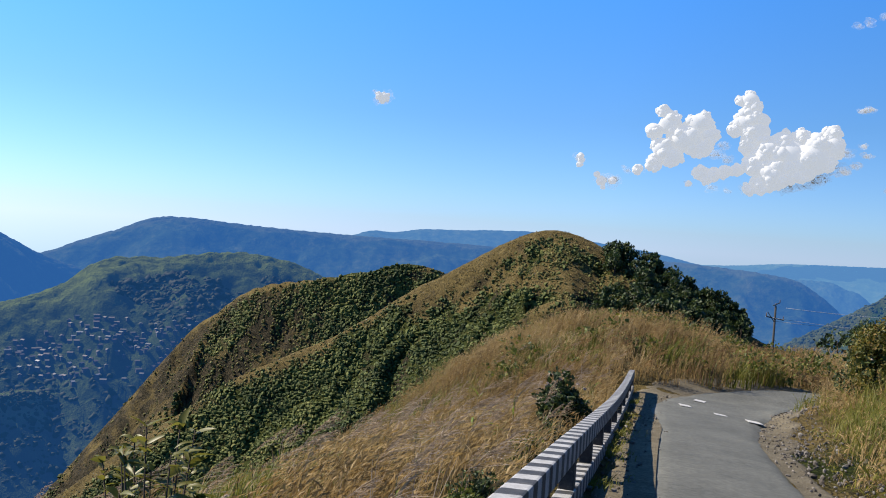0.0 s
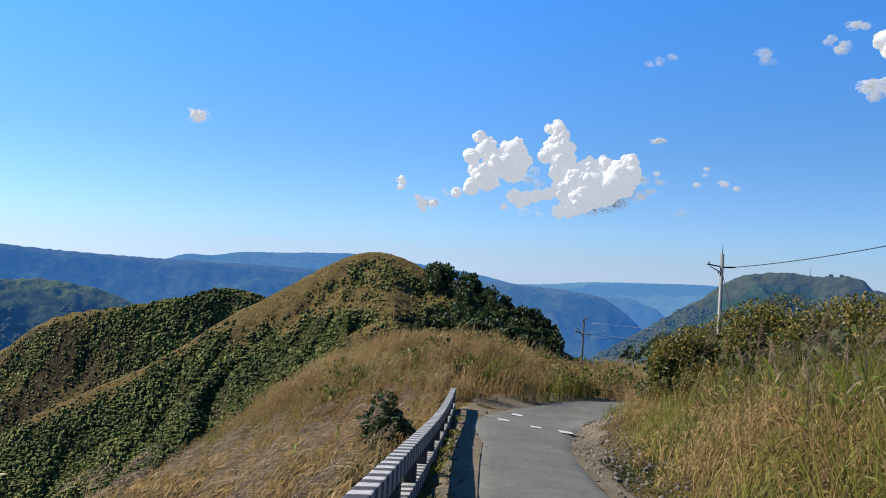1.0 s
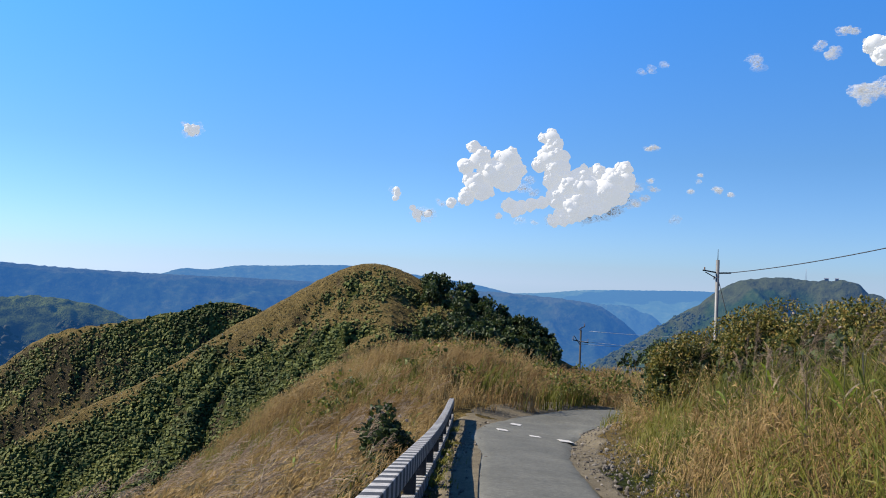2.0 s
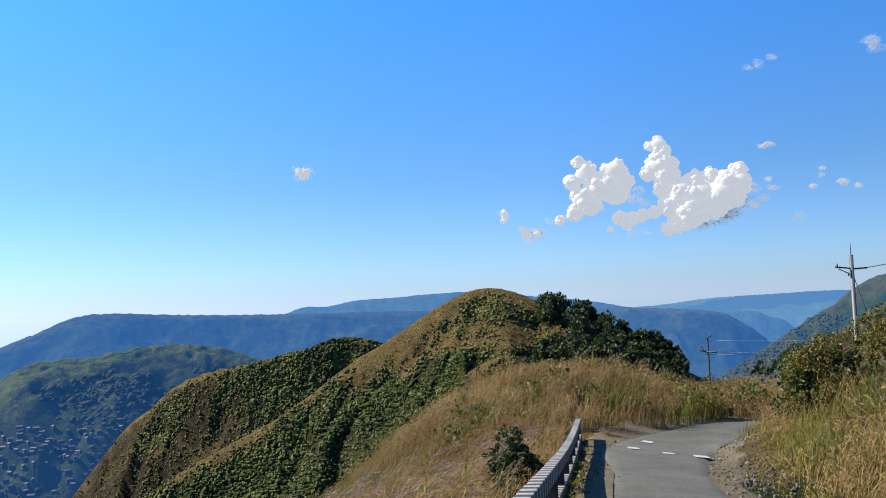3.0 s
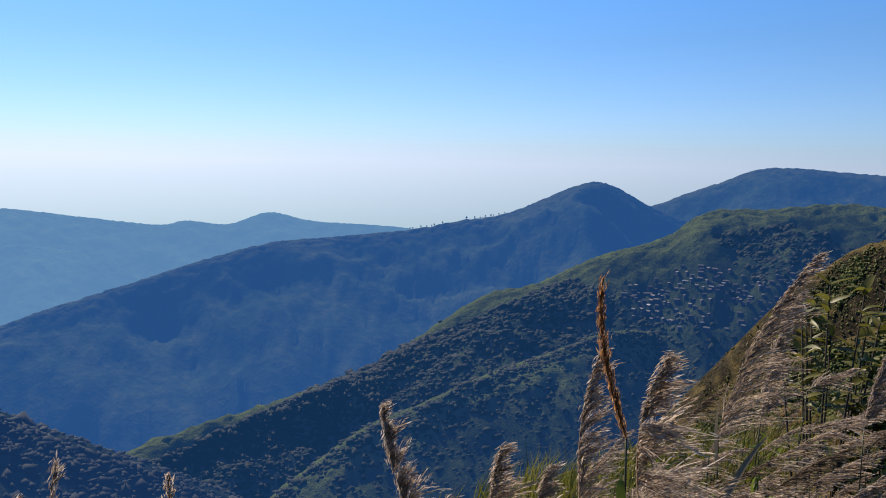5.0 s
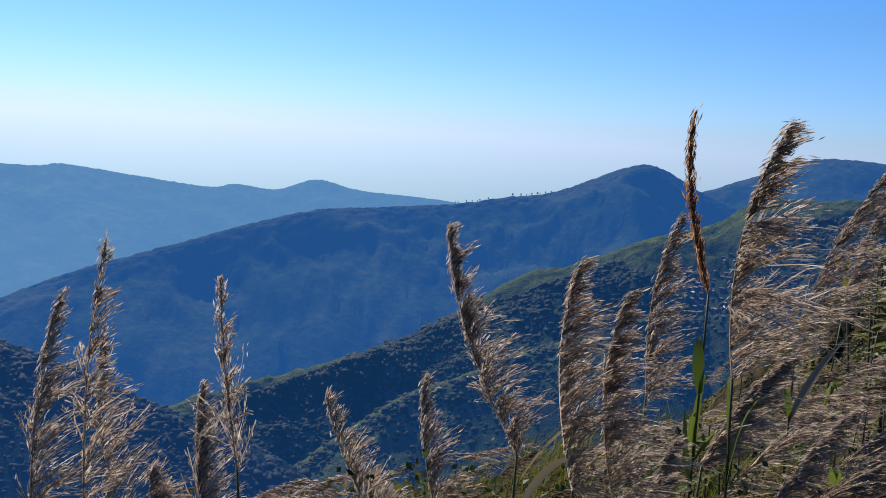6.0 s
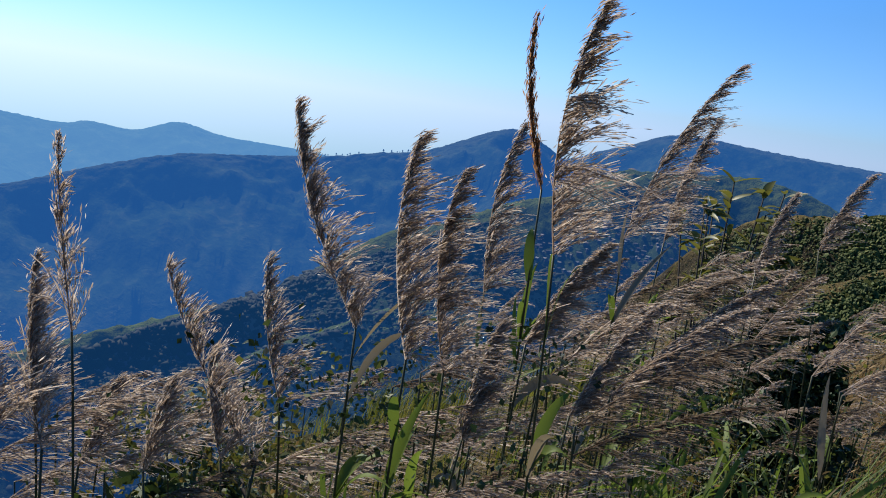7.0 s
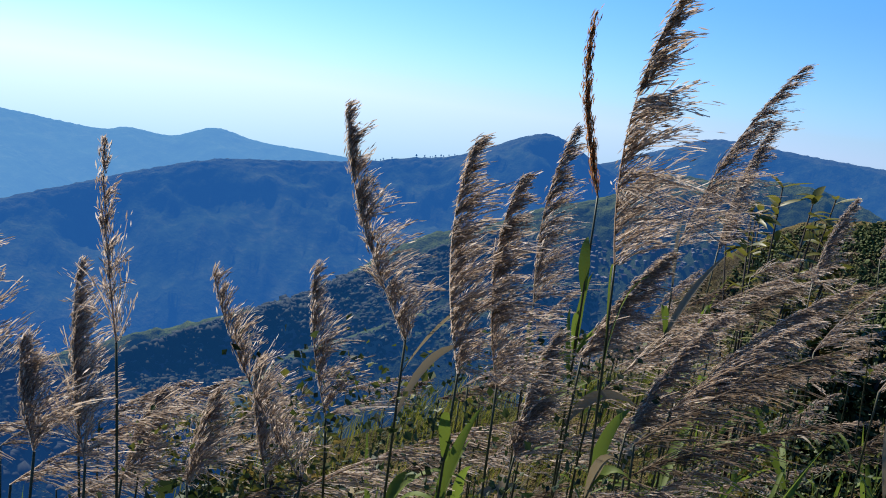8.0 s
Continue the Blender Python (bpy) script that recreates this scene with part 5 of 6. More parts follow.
def plume(rng, foot, tip, wind, wisps, per, spikelets, reach, closed=False, grain=1.0):
    """A feathery seed head: wisps of thin branchlets, all blown to one side, set with small spikelets."""
    foot, tip = np.asarray(foot, float), np.asarray(tip, float)
    axis = tip - foot
    long = np.linalg.norm(axis)
    bow = foot + axis * 0.58 - wind * long * 0.13 + np.array([0, 0, 0.03]) * long
    n = wisps * per
    s = np.repeat(np.linspace(0.0, 0.97, wisps) + rng.normal(size=wisps) * 0.35 / wisps, per) + rng.normal(size=n) * 0.006
    s = np.clip(s, 0, 0.99)
    start = bezier(foot, bow, tip, s)
    tang = unit(bezier(foot, bow, tip, np.minimum(s + 0.03, 1)) - start + 1e-6)
    shape = (0.35 + 0.65 * np.sin(np.clip(1.15 - s, 0, 1) * math.pi * 0.62)) * (1 - 0.70 * s)
    l = reach * max(long, 0.32 * min(grain, 1.2)) * shape * rng.uniform(0.45, 1.15, n) * np.repeat(rng.uniform(0.7, 1.25, wisps), per)
    wob = np.repeat(rng.normal(size=(wisps, 3)), per, axis=0) * 0.24 + rng.normal(size=(n, 3)) * 0.12
    blow = 0.20 if closed else 0.50
    ends = (s * s)[:, None]
    way = unit(tang * ((1.0 if closed else 0.78) + 0.75 * ends) + wind * blow * (1 - 0.25 * ends) + wob * (0.3 if closed else 1) * (1 - 0.5 * ends))
    curl = (wind * 0.55 + np.array([0, 0, -0.55])) * (0.15 if closed else 1.0) + np.repeat(rng.normal(size=(wisps, 3)), per, axis=0) * 0.25
    side = unit(np.cross(way, rng.normal(size=(n, 3))))
    pts = [start + way * (l * f)[:, None] + curl * (l * f * f * 0.42)[:, None] for f in (0.0, 0.4, 0.75, 1.0)]
    pieces = []
    w = 0.0009 * grain
    for a, b in zip(pts, pts[1:]):
        v = np.stack([a - side * w, a + side * w, b + side * w * 0.8, b - side * w * 0.8], 1)
        pieces.append((v.reshape(-1, 3), np.arange(4 * n).reshape(n, 4)))
    f = rng.uniform(0.12, 1.03, (n, spikelets, 1))
    c = start[:, None] + way[:, None] * l[:, None, None] * f + curl[:, None] * l[:, None, None] * f * f * 0.42 + rng.normal(size=(n, spikelets, 3)) * 0.0035 * grain
    d = unit(way[:, None] + 2 * curl[:, None] * f * 0.42 + rng.normal(size=c.shape) * 0.13)
    sl = 0.0135 * grain * rng.uniform(0.6, 1.35, n * spikelets)
    keep = (rng.random((n, spikelets)) > 0.80 * s[:, None] ** 1.5).ravel()
    pieces.append(leaf_quads(rng, c.reshape(-1, 3)[keep], sl[keep], sl[keep] * 0.145, d.reshape(-1, 3)[keep]))
    t = np.linspace(0, 1, 12)
    spine = bezier(foot, bow, tip, t)
    across = unit(np.cross(axis, rng.normal(size=3)))
    for turn in (across, unit(np.cross(axis, across))):
        wd = (0.0019 * (1 - 0.7 * t))[:, None] * turn
        v = np.concatenate([spine - wd, spine + wd])
        k = np.arange(11)
        pieces.append((v, np.stack([k, k + 1, k + 13, k + 12], -1)))
    return join(*pieces)


def blade(rng, foot, way, long, wide, droop, segs=7):
    """A long arching leaf with a fold down its middle."""
    way = unit(np.asarray(way, float))
    t = np.linspace(0, 1, segs + 1)[:, None]
    spine = foot + way * long * t + np.array([0, 0, -1.0]) * droop * long * t * t + WIND * 0.12 * long * t * t
    side = unit(np.cross(way, [0, 0, 1.0]) + rng.normal(size=3) * 0.35)
    w = wide * 0.5 * np.minimum(1, 0.45 + 2.2 * t) * (1 - t**2.2)
    lift = np.array([0, 0, 1.0]) * w * 0.35
    v = np.concatenate([spine - side * w + lift, spine, spine + side * w + lift])
    k, m = np.arange(segs), segs + 1
    return v, np.concatenate([np.stack([k, k + 1, k + 1 + m, k + m], -1), np.stack([k + m, k + m + 1, k + 1 + 2 * m, k + 2 * m], -1)])


def reed(label, rng, ground, foot, tip, leaves=4, wisps=30, per=6, spikelets=14, reach=0.34, matter=None, closed=False, group="reeds at the road's edge", wind=WIND, grain=1.0, leaf_len=0.42, band=(0.15, 0.7), rise=(0.5, 1.6)):
    """A reed: stem from the ground, arching leaves within a band of its height, and a plume from foot to tip."""
    ground, foot, tip = (np.asarray(p, float) for p in (ground, foot, tip))
    ob = thing("reed", ground.tolist(), label, "reed", group)
    f, t = foot - ground, tip - ground
    bm = bmesh.new()
    mid = f * 0.5 + (f * [0, 0, 1] - f * 0.5) * 0.3
    tube(bm, [tuple(p) for p in bezier(np.zeros(3) - [0, 0, 0.05], mid, f, np.linspace(0, 1, 7))], [0.0034 * grain, 0.003 * grain, 0.0022 * grain], 6)
    part("stem", bm, REED_STEM, ob)
    mesh_of("plume", *plume(rng, f, t, wind, wisps, per, spikelets, reach, closed, grain), matter or PALE_PLUME, parent=ob)
    for k in range(leaves):
        h = rng.uniform(*band)
        at = bezier(np.zeros(3), mid, f, [h])[0]
        a = rng.uniform(0, 2 * math.pi)
        way = [math.cos(a) * 0.7 + WIND[0] * 0.3, math.sin(a) * 0.7 + WIND[1] * 0.3, rng.uniform(*rise)]
        v, q = blade(rng, at, way, leaf_len * rng.uniform(0.6, 1.2), 0.024 * grain * rng.uniform(0.7, 1.3), rng.uniform(0.15, 0.8))
        mesh_of("leaf", v, q, DRY_LEAF if rng.random() < 0.25 else REED_LEAF, smooth=True, parent=ob)
    return ob


def ground_at(x, y):
    return float(ground_z(np.array([x]), np.array([y]))[0])


def edge_reeds():
    """The reeds on the drop beside the walk: plume foot, plume tip, how far its branches reach and how hard the wind takes them."""
    rng = np.random.default_rng(81)
    pale, tall, spare = "pale feathery reed plume bent by wind over the drop", "tall silvery-brown reed plume blown to one side", "upright reed panicle with sparse open branchlets"
    rows = [(tall, (-0.946, 1.135, 0.82), (-0.815, 0.905, 1.192), 0.42, 0.92), (tall, (-1.127, 1.865, 0.76), (-0.955, 1.99, 1.223), 0.40, 0.92), (tall, (-1.13, 2.17, 0.727), (-1.06, 2.217, 1.087), 0.36, 0.92),
            (tall, (-1.24, 1.01, 0.63), (-1.325, 0.90, 1.012), 0.36, 1.01), (tall, (-1.136, 1.029, 0.60), (-1.097, 0.937, 0.989), 0.40, 1.01), (pale, (-1.09, 1.08, 0.58), (-1.062, 1.018, 0.945), 0.43, 1.10),
            (tall, (-1.289, 1.502, 0.62), (-1.26, 1.519, 1.016), 0.40, 1.01), (spare, (-1.51, 0.406, 0.62), (-1.538, 0.447, 0.978), 0.33, 0.46), (spare, (-1.518, 0.648, 0.60), (-1.515, 0.609, 0.917), 0.36, 0.28),
            (pale, (-1.646, 0.661, 0.43), (-1.683, 0.672, 0.687), 0.40, 0.64), (pale, (-1.314, 0.875, 0.38), (-1.44, 0.76, 0.722), 0.38, 0.83), (pale, (-1.359, 0.962, 0.46), (-1.414, 0.954, 0.725), 0.36, 0.83),
            (tall, (-0.964, 1.741, 0.50), (-0.731, 1.965, 0.756), 0.40, 1.01), (pale, (-0.908, 1.401, 0.526), (-0.742, 1.661, 0.715), 0.40, 1.01), (pale, (-1.668, 0.514, 0.48), (-1.749, 0.527, 0.795), 0.36, 0.74),
            (pale, (-1.587, 0.362, 0.559), (-1.672, 0.433, 0.877), 0.36, 0.74), (pale, (-0.819, 2.702, 0.735), (-0.729, 2.833, 0.994), 0.38, 1.01), (pale, (-0.959, 2.56, 0.639), (-0.916, 2.698, 0.901), 0.36, 0.92),
            (pale, (-1.084, 1.165, 0.43), (-1.075, 1.236, 0.656), 0.40, 0.92), (pale, (-0.968, 1.362, 0.47), (-0.889, 1.567, 0.70), 0.40, 1.01), (pale, (-1.525, 0.532, 0.448), (-1.575, 0.532, 0.608), 0.40, 0.8), (pale, (-1.524, 0.611, 0.406), (-1.614, 0.637, 0.632), 0.40, 0.8), (pale, (-1.561, 0.697, 0.334), (-1.586, 0.778, 0.47), 0.40, 0.8), (pale, (-1.497, 0.782, 0.323), (-1.531, 0.856, 0.472), 0.40, 0.8),
            (pale, (-1.389, 0.863, 0.365), (-1.47, 0.889, 0.54), 0.40, 0.8), (pale, (-1.03, 1.25, 0.62), (-0.93, 1.32, 0.83), 0.38, 1.01)]
    for label, foot, tip, reach, blown in rows:
        gx, gy = foot[0] * 0.97 + 0.03 * rng.normal(), foot[1] * 0.97 + 0.03 * rng.normal()
        thin = label is spare
        reed(label, rng, (gx, gy, ground_at(gx, gy)), foot, tip, 5 if label is tall else 2, 22 if thin else 46 if blown > 0.85 else 32, 5 if thin else 8 if blown > 0.85 else 6, 13, reach * (0.80 if blown > 0.85 else 0.95), wind=WIND * blown, leaf_len=0.27, band=(0.45, 0.92) if label is tall else (0.1, 0.5), rise=(1.3, 3.0) if label is tall else (0.5, 1.6))
    reed("young rusty-brown closed reed plume", rng, (-1.06, 1.30, ground_at(-1.06, 1.30)), (-1.09, 1.325, 0.90), (-1.120, 1.264, 1.218), 6, 46, 4, 9, 0.17, RUST_PLUME, True, leaf_len=0.24, band=(0.42, 0.80), rise=(1.6, 3.2))
    # the lower ones that fill the edge
    for k in range(130):
        b, r = radians(74 - 76 * rng.uniform(0, 1) ** 0.62), rng.uniform(1.35, 3.6)
        if k > 122:
            b, r = radians(rng.uniform(48, 80)), rng.uniform(1.3, 2.0)
        if b < 0.35:
            r += 0.7
        gx, gy = -0.35 - r * math.sin(b), r * math.cos(b)
        if rail_x(gy) - gx < 0.35:
            continue
        z = ground_at(gx, gy)
        high = float(np.interp(math.degrees(b), [0, 8, 15, 25, 38, 45, 52, 75], [-10, -8, -7, -9, -14, -18, -20, -19]))
        top = 1.05 + r * math.tan(radians(high - 14 * rng.uniform(0, 1)))
        lean = rng.uniform(0.14, 0.40)
        foot = (gx + 0.03 * rng.normal(), gy + 0.03 * rng.normal(), top - rng.uniform(0.10, 0.24))
        tip = (foot[0] + WIND[0] * lean, foot[1] + WIND[1] * lean, top)
        if foot[2] - z < 0.25:
            continue
        reed("low pale reed plume in the tangle at the edge", rng, (gx, gy, z), foot, tip, 2, 26, 5, 8, 0.36, matter=PALE_PLUME if k % 4 else TAN_PLUME, grain=1.1, leaf_len=0.34, band=(0.1, 0.6))


edge_reeds()


def edge_tangle():
    """Blades, dry stalks and small leaves that fill the foot of the reeds."""
    rng = np.random.default_rng(85)
    for name, label, matter, n, tall, wide, heads in (("green_grass", "green blades between the reeds", GREEN_GRASS, 2600, 0.36, 0.004, 0), ("green_grass", "tall green blades at the foot of the reeds", REED_LEAF, 900, 0.58, 0.0038, 0), ("dry_grass", "dry stalks between the reeds", DRY_GRASS, 2400, 0.40, 0.0022, 9)):
        b, r = np.radians(rng.uniform(-4, 80, n)), rng.uniform(1.15, 7.2, n)
        x, y = -0.35 - r * np.sin(b), r * np.cos(b)
        ok = (rail_x(y) - x > 0.2)
        tagged(mesh_of(name, *grass_stems(rng, x[ok], y[ok], tall, 0.35, wide, heads, 0.035), matter), label, "grass", kind="stuff")
    for matter, n in ((BRIGHT_LEAF, 600), (DARK_LEAF, 1500)):
        b, r = np.radians(rng.uniform(0, 78, n)), rng.uniform(1.3, 6.5, n)
        x, y = -0.35 - r * np.sin(b), r * np.cos(b)
        ok = rail_x(y) - x > 0.3
        at = grounded(x, y)[ok] + np.stack([0 * x[ok], 0 * x[ok], 0.85 * rng.random(ok.sum()) ** 1.4], -1)
        tagged(mesh_of("weeds", *clumps(rng, at, rng.uniform(0.08, 0.2, len(at)), 46, 0.085), matter), "small leafy weeds between the reeds", "weeds", kind="stuff")
    # a few broad bright blades
    for k in range(48):
        b, r = radians(rng.uniform(4, 66)), rng.uniform(1.35, 2.6)
        x, y = -0.35 - r * math.sin(b), r * math.cos(b)
        if rail_x(y) - x < 0.3:
            continue
        z = ground_at(x, y)
        ob = thing("grass_blade_tuft", (x, y, z), "tuft of broad bright green reed blades", "grass tuft", "green tufts at the edge")
        for j in range(4):
            a = rng.uniform(0, 2 * math.pi)
            v, q = blade(rng, np.array([0, 0, 0.12]), [0.35 * math.cos(a), 0.35 * math.sin(a), 1.0], rng.uniform(0.35, 0.7), rng.uniform(0.016, 0.03), rng.uniform(0.02, 0.35), 9)
            mesh_of("blade", v, q, DRY_LEAF if rng.random() < 0.2 else REED_LEAF, smooth=True, parent=ob)


edge_tangle()


def bank_reeds():
    """Reeds on the roadside bank and on the slope below the rail, further off."""
    rng = np.random.default_rng(91)
    models = []
    for k in range(6):
        t = rng.uniform(0.35, 0.65)
        models.append(reed("tall reed with a drooping pale feathery plume", rng, (0, 0, 0), (0.05, 0.03, 1.25), (WIND[0] * t, WIND[1] * t, 1.50 + rng.uniform(-0.1, 0.15)), 5, 20, 4, 8, 0.50, SILVER_PLUME,
                           group="reeds on the banks", grain=2.4, leaf_len=0.8))
    def bank(count):
        y, u = rng.uniform(5, 27, count), np.minimum(rng.gamma(2.2, 2.2, count) + 1.0, 15)
        return grounded(rail_x(y) + 5.3 + 1.2 * step(16, 24, y) + u, y, 0.05)

    def slope(count):
        y, u = 6 + 30 * rng.random(count) ** 1.5, rng.uniform(0.8, 8, count)
        return grounded(rail_x(y) - u, y, 0.05)

    places = np.concatenate([bank(95), slope(55)])
    order = rng.permutation(len(places))
    for k, i in enumerate(order):
        size = float(rng.uniform(0.9, 1.4)) if i < 95 else float(rng.uniform(0.55, 0.95))
        m = pose(*[float(c) for c in places[i]], 0, 0, float(rng.normal() * 30))
        if k < len(models):
            models[k].matrix_basis = m @ Matrix.Scale(size, 4)
        else:
            copy_thing(models[k % 6], m).scale = (size, size, size)
    def bend(count):
        x, y = rng.uniform(1, 24, count * 3), rng.uniform(32, 42, count * 3)
        ok = (road_distance(x, y) > 3.0) & (road_distance(x, y) < 8.5)
        return grounded(x[ok], y[ok], 0.05)[:count]

    for label, at, matter in (("mass of feathery brown reed plumes on the bank", bank(240), TAN_PLUME), ("fluffy russet grass plumes along the bend", bend(190), RUSSET_PLUME), ("pale feathery reed plumes on the grassy slope", slope(120), SILVER_PLUME)):
        pieces = []
        for p in at:
            size, t = rng.uniform(0.55, 1.1) * (1.25 if "bank" in label else 1.05), rng.uniform(0.35, 0.85)
            high = 1.5 if "bank" in label else 1.0
            foot = p + np.array([0.04, 0.03, 0.95 * size * high])
            tip = p + np.array([WIND[0] * t + 0.1 * rng.normal(), WIND[1] * t + 0.1 * rng.normal(), 1.36 * size * high])
            pieces.append(plume(rng, foot, tip, WIND, 14, 4, 6, 0.62, grain=2.6))
            pieces.append(grass_stems(rng, np.full(4, p[0]), np.full(4, p[1]), 1.0 * size * high, 0.2, 0.008, 0, z=np.full(4, p[2])))
        tagged(mesh_of("reed_mass", *join(*pieces), matter), label, "reeds", kind="stuff")


bank_reeds()


# ---- shrubs ----
def leafy_shrub():
    """The shrub with long pale-backed leaves below the walk's beginning."""
    rng = np.random.default_rng(95)
    x, y, top = -1.54, 4.34, 0.86
    z = ground_at(x, y)
    ob = thing("shrub", (x, y, z), "leggy shrub with long yellow-green leaves in whorls", "shrub")
    tall = top - z
    matter = foliage("glossy shrub leaf", [(0.0, (0.0245, 0.0336, 0.0063)), (0.45, (0.07, 0.077, 0.0126)), (0.8, (0.168, 0.147, 0.028)), (1.0, (0.308, 0.266, 0.105))], 0.45, 0.45)
    for k in range(17):
        a = rng.uniform(0, 2 * math.pi)
        reach, h = rng.uniform(0.08, 0.34), tall - rng.uniform(0.04, 0.6)
        if k == 0:
            reach, h = 0.03, tall - 0.04
        head = np.array([math.cos(a) * reach, math.sin(a) * reach, h])
        bm = bmesh.new()
        tube(bm, [(0, 0, -0.1), (head[0] * 0.35, head[1] * 0.35, h * 0.5), tuple(head)], [0.012, 0.008, 0.004], 6)
        branch = part("branch", bm, BARK, ob)
        for j in range(15):
            c = rng.uniform(0, 2 * math.pi)
            q = 1 - rng.uniform(0, 1) ** 2.0 * 0.4
            at = np.array([head[0] * q, head[1] * q, h * q])
            v, q = blade(rng, at, [math.cos(c), math.sin(c), rng.uniform(0.1, 1.0)], rng.uniform(0.11, 0.18), rng.uniform(0.034, 0.052), rng.uniform(0.1, 0.6), 5)
            mesh_of("leaf", v, q, matter, smooth=True, parent=branch)


leafy_shrub()


def flower_head(rng, at, size):
    """A ragged ball of petals, one mesh."""
    v, f = ball(2)
    return v * size * (1 + 0.35 * rng.normal(size=(len(v), 1))) * [1, 1, 0.7] + at, f


def round_bush(name, label, x, y, tall, wide, leaves, leaf, matter, seed, flowers=0):
    rng = np.random.default_rng(seed)
    ob = tree(label, "bush", "", rng, tall, wide, leaves, leaf, matter, 0.1, name)
    ob.matrix_basis = pose(x, y, ground_at(x, y))
    # fills the crown's gaps; inner shade is put into the darker leaf colour
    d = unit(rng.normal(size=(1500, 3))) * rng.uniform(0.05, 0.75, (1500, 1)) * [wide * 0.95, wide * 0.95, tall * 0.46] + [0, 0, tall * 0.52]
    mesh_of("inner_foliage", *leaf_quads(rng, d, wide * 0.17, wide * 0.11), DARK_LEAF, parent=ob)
    if flowers:
        d = unit(rng.normal(size=(flowers, 3)))
        d[:, 2] = np.abs(d[:, 2])
        c = d * [wide * 0.75, wide * 0.75, tall * 0.42] + [0, 0, tall * 0.58]
        m = foliage("faded flower heads", [(0.0, (0.14, 0.105, 0.084)), (1.0, (0.294, 0.238, 0.196))], 0.8, 0.3)
        if flowers > 30:
            tagged(mesh_of("blossom", *clumps(rng, c, leaf * 0.5, 5, 0.7), m, parent=ob), "tiny white flowers", kind="stuff")
        else:
            for p in c:
                mesh_of("flower_head", *flower_head(rng, p, leaf * 0.30), m, parent=ob)
    return ob


round_bush("bush", "dark dense bush with faded pink flower heads behind the rail", 2.75, 16.9, 1.45, 0.72, 900, 0.13, DARK_LEAF, 101, 10)
for _k, (_y, _u) in enumerate(((7.2, 0.75), (8.6, 0.9), (11.5, 0.8), (14.2, 0.9))):
    round_bush("bush", "low dark green weeds beside the rail", float(rail_x(_y)) - _u, _y, 0.62, 0.42, 800, 0.05, DARK_LEAF if _k % 2 else BRIGHT_LEAF, 180 + _k)
for _k, (_x, _y, _top) in enumerate(((-1.22, 4.25, 0.30), (-0.98, 4.15, 0.28))):
    round_bush("bush", "dense dark green bush on the drop below the road", _x, _y, _top - ground_at(_x, _y), 0.36, 2400, 0.060, DARK_LEAF if _k else OLIVE_LEAF, 190 + _k)
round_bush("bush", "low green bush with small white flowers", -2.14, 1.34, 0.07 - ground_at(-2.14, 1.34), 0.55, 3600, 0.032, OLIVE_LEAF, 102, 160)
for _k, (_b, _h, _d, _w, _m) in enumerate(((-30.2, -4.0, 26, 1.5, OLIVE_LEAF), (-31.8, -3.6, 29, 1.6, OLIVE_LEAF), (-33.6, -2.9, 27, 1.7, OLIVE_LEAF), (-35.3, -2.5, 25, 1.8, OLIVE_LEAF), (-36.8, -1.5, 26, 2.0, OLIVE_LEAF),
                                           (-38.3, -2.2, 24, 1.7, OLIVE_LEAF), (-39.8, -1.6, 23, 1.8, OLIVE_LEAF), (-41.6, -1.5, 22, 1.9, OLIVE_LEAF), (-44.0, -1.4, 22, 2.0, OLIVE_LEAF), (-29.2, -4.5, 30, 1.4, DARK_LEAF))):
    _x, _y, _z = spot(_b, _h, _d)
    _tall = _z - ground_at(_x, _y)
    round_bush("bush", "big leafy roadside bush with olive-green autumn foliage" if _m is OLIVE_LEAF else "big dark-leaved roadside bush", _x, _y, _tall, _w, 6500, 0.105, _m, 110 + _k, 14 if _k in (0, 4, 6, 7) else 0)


def bend_bushes():
    rng = np.random.default_rng(131)
    models = [tree("dark rounded bush below the bend", "bush", "bushes below the bend", rng, 3.0, 1.5, 420, 0.34, DARK_LEAF if k else BRIGHT_LEAF, 0.1, "bush") for k in range(4)]
    b = np.radians(rng.uniform(-30, -16, 40))
    r = rng.uniform(52, 95, 40)
    spread(models, grounded(-r * np.sin(b), r * np.cos(b), 0.3), rng, 0.6, 1.2)


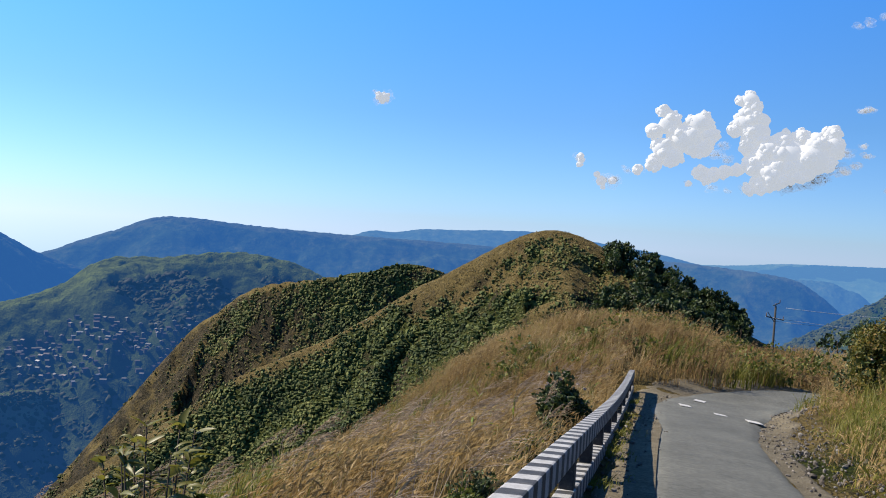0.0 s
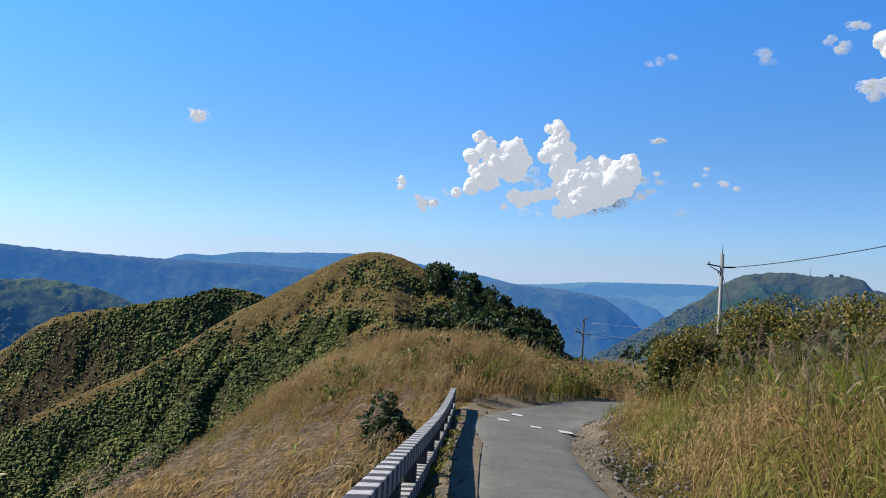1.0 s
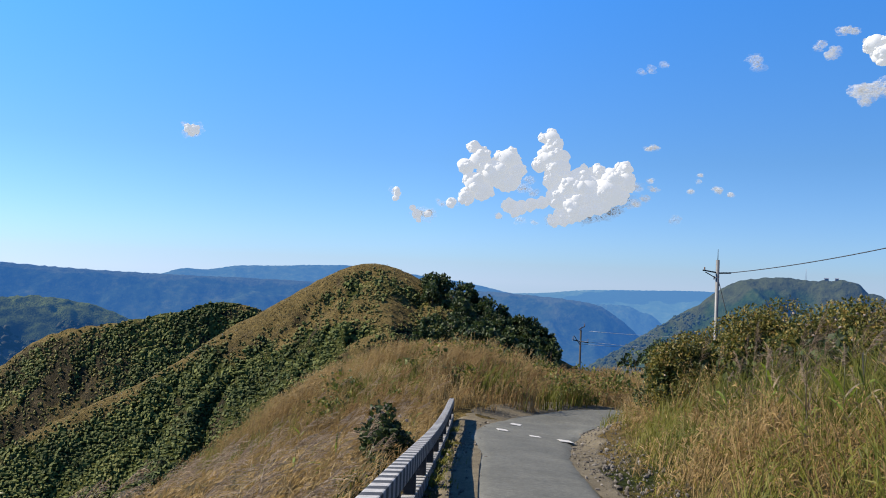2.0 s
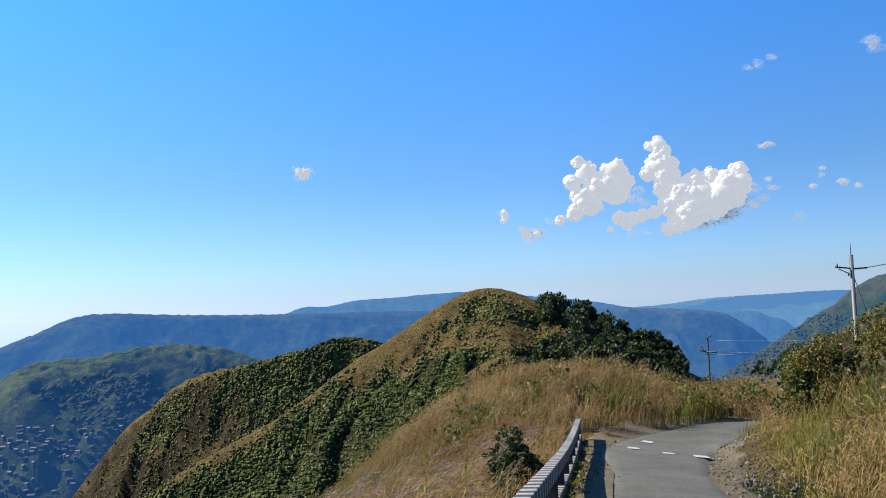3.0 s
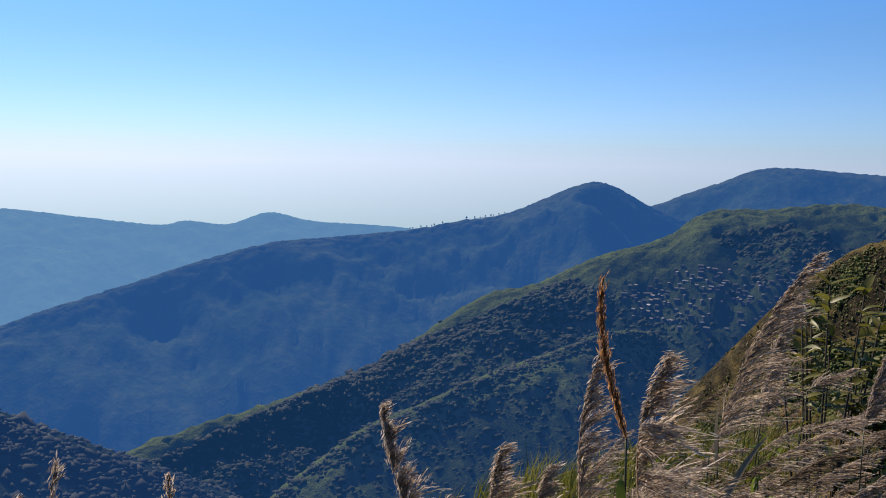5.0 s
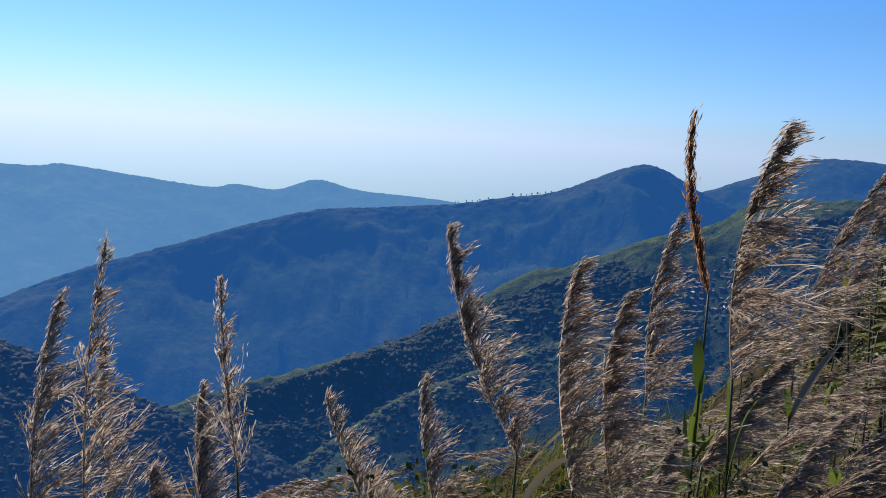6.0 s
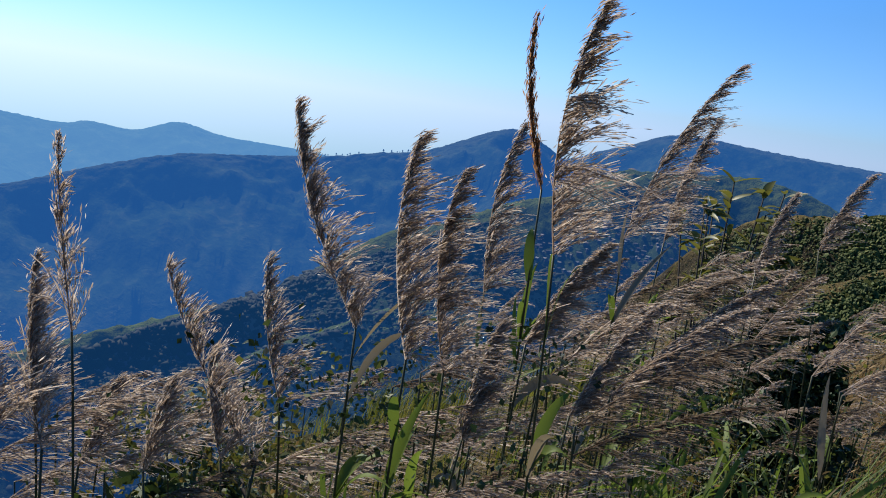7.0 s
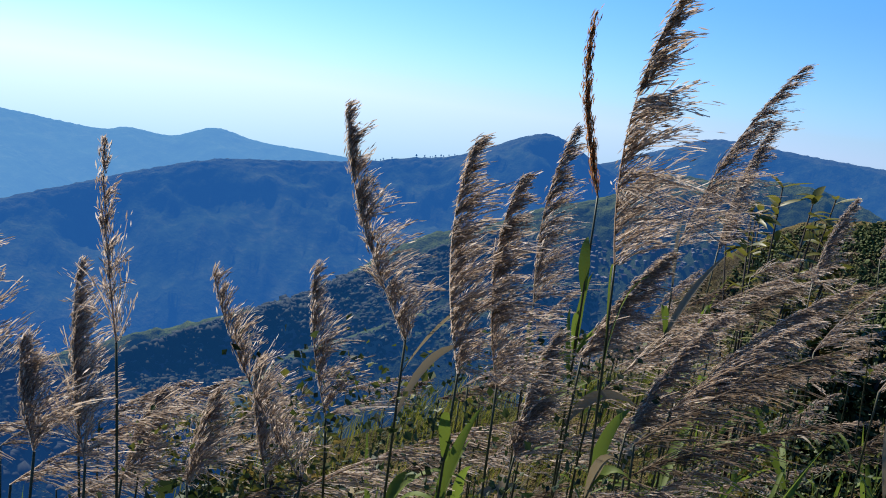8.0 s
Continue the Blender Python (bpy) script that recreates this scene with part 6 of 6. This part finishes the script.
bend_bushes()


# ---- far small things ----
def crest_place(ob, bearing):
    """The skyline point of a hill at a bearing."""
    co = verts_of(ob)
    b, h = place_angles(co)
    near = co[np.abs(b - bearing) < 0.25]
    hh = place_angles(near)[1]
    return near[int(np.argmax(hh))]


def ridge_trees():
    rng = np.random.default_rng(151)
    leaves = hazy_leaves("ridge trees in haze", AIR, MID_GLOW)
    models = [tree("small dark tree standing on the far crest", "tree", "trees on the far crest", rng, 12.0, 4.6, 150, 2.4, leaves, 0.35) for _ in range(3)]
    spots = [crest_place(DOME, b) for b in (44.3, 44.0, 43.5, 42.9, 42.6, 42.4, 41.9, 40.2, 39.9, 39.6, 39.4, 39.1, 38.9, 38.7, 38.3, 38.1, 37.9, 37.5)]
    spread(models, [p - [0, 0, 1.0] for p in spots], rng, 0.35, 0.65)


ridge_trees()


def hilltop_station():
    x, y, z = (float(q) for q in crest_place(FLAT_HILL, -37.8))
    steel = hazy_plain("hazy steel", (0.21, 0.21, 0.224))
    mast = thing("radio_mast", (x, y, z), "thin steel radio mast on the flat hilltop", "mast")
    for k in range(3):
        a = 2 * math.pi * k / 3
        bm = bmesh.new()
        tube(bm, [(1.2 * math.cos(a), 1.2 * math.sin(a), -2), (0.15 * math.cos(a), 0.15 * math.sin(a), 19)], [0.16, 0.10], 6)
        part("leg", bm, steel, mast)
    bm = bmesh.new()
    for h in range(1, 18, 2):
        r = 1.2 - 1.05 * h / 19
        for k in range(3):
            a, b = 2 * math.pi * k / 3, 2 * math.pi * (k + 1) / 3
            bar(bm, (r * math.cos(a), r * math.sin(a), h), (r * math.cos(b), r * math.sin(b), h + 1), 0.1, 0.1, bevel=0)
    part("lattice", bm, steel, mast)
    for b, long in ((-38.7, 6), (-39.3, 5)):
        p = crest_place(FLAT_HILL, b)
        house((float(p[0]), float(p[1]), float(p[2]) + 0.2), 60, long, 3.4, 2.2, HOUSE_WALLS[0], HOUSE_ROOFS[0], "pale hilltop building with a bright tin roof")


hilltop_station()
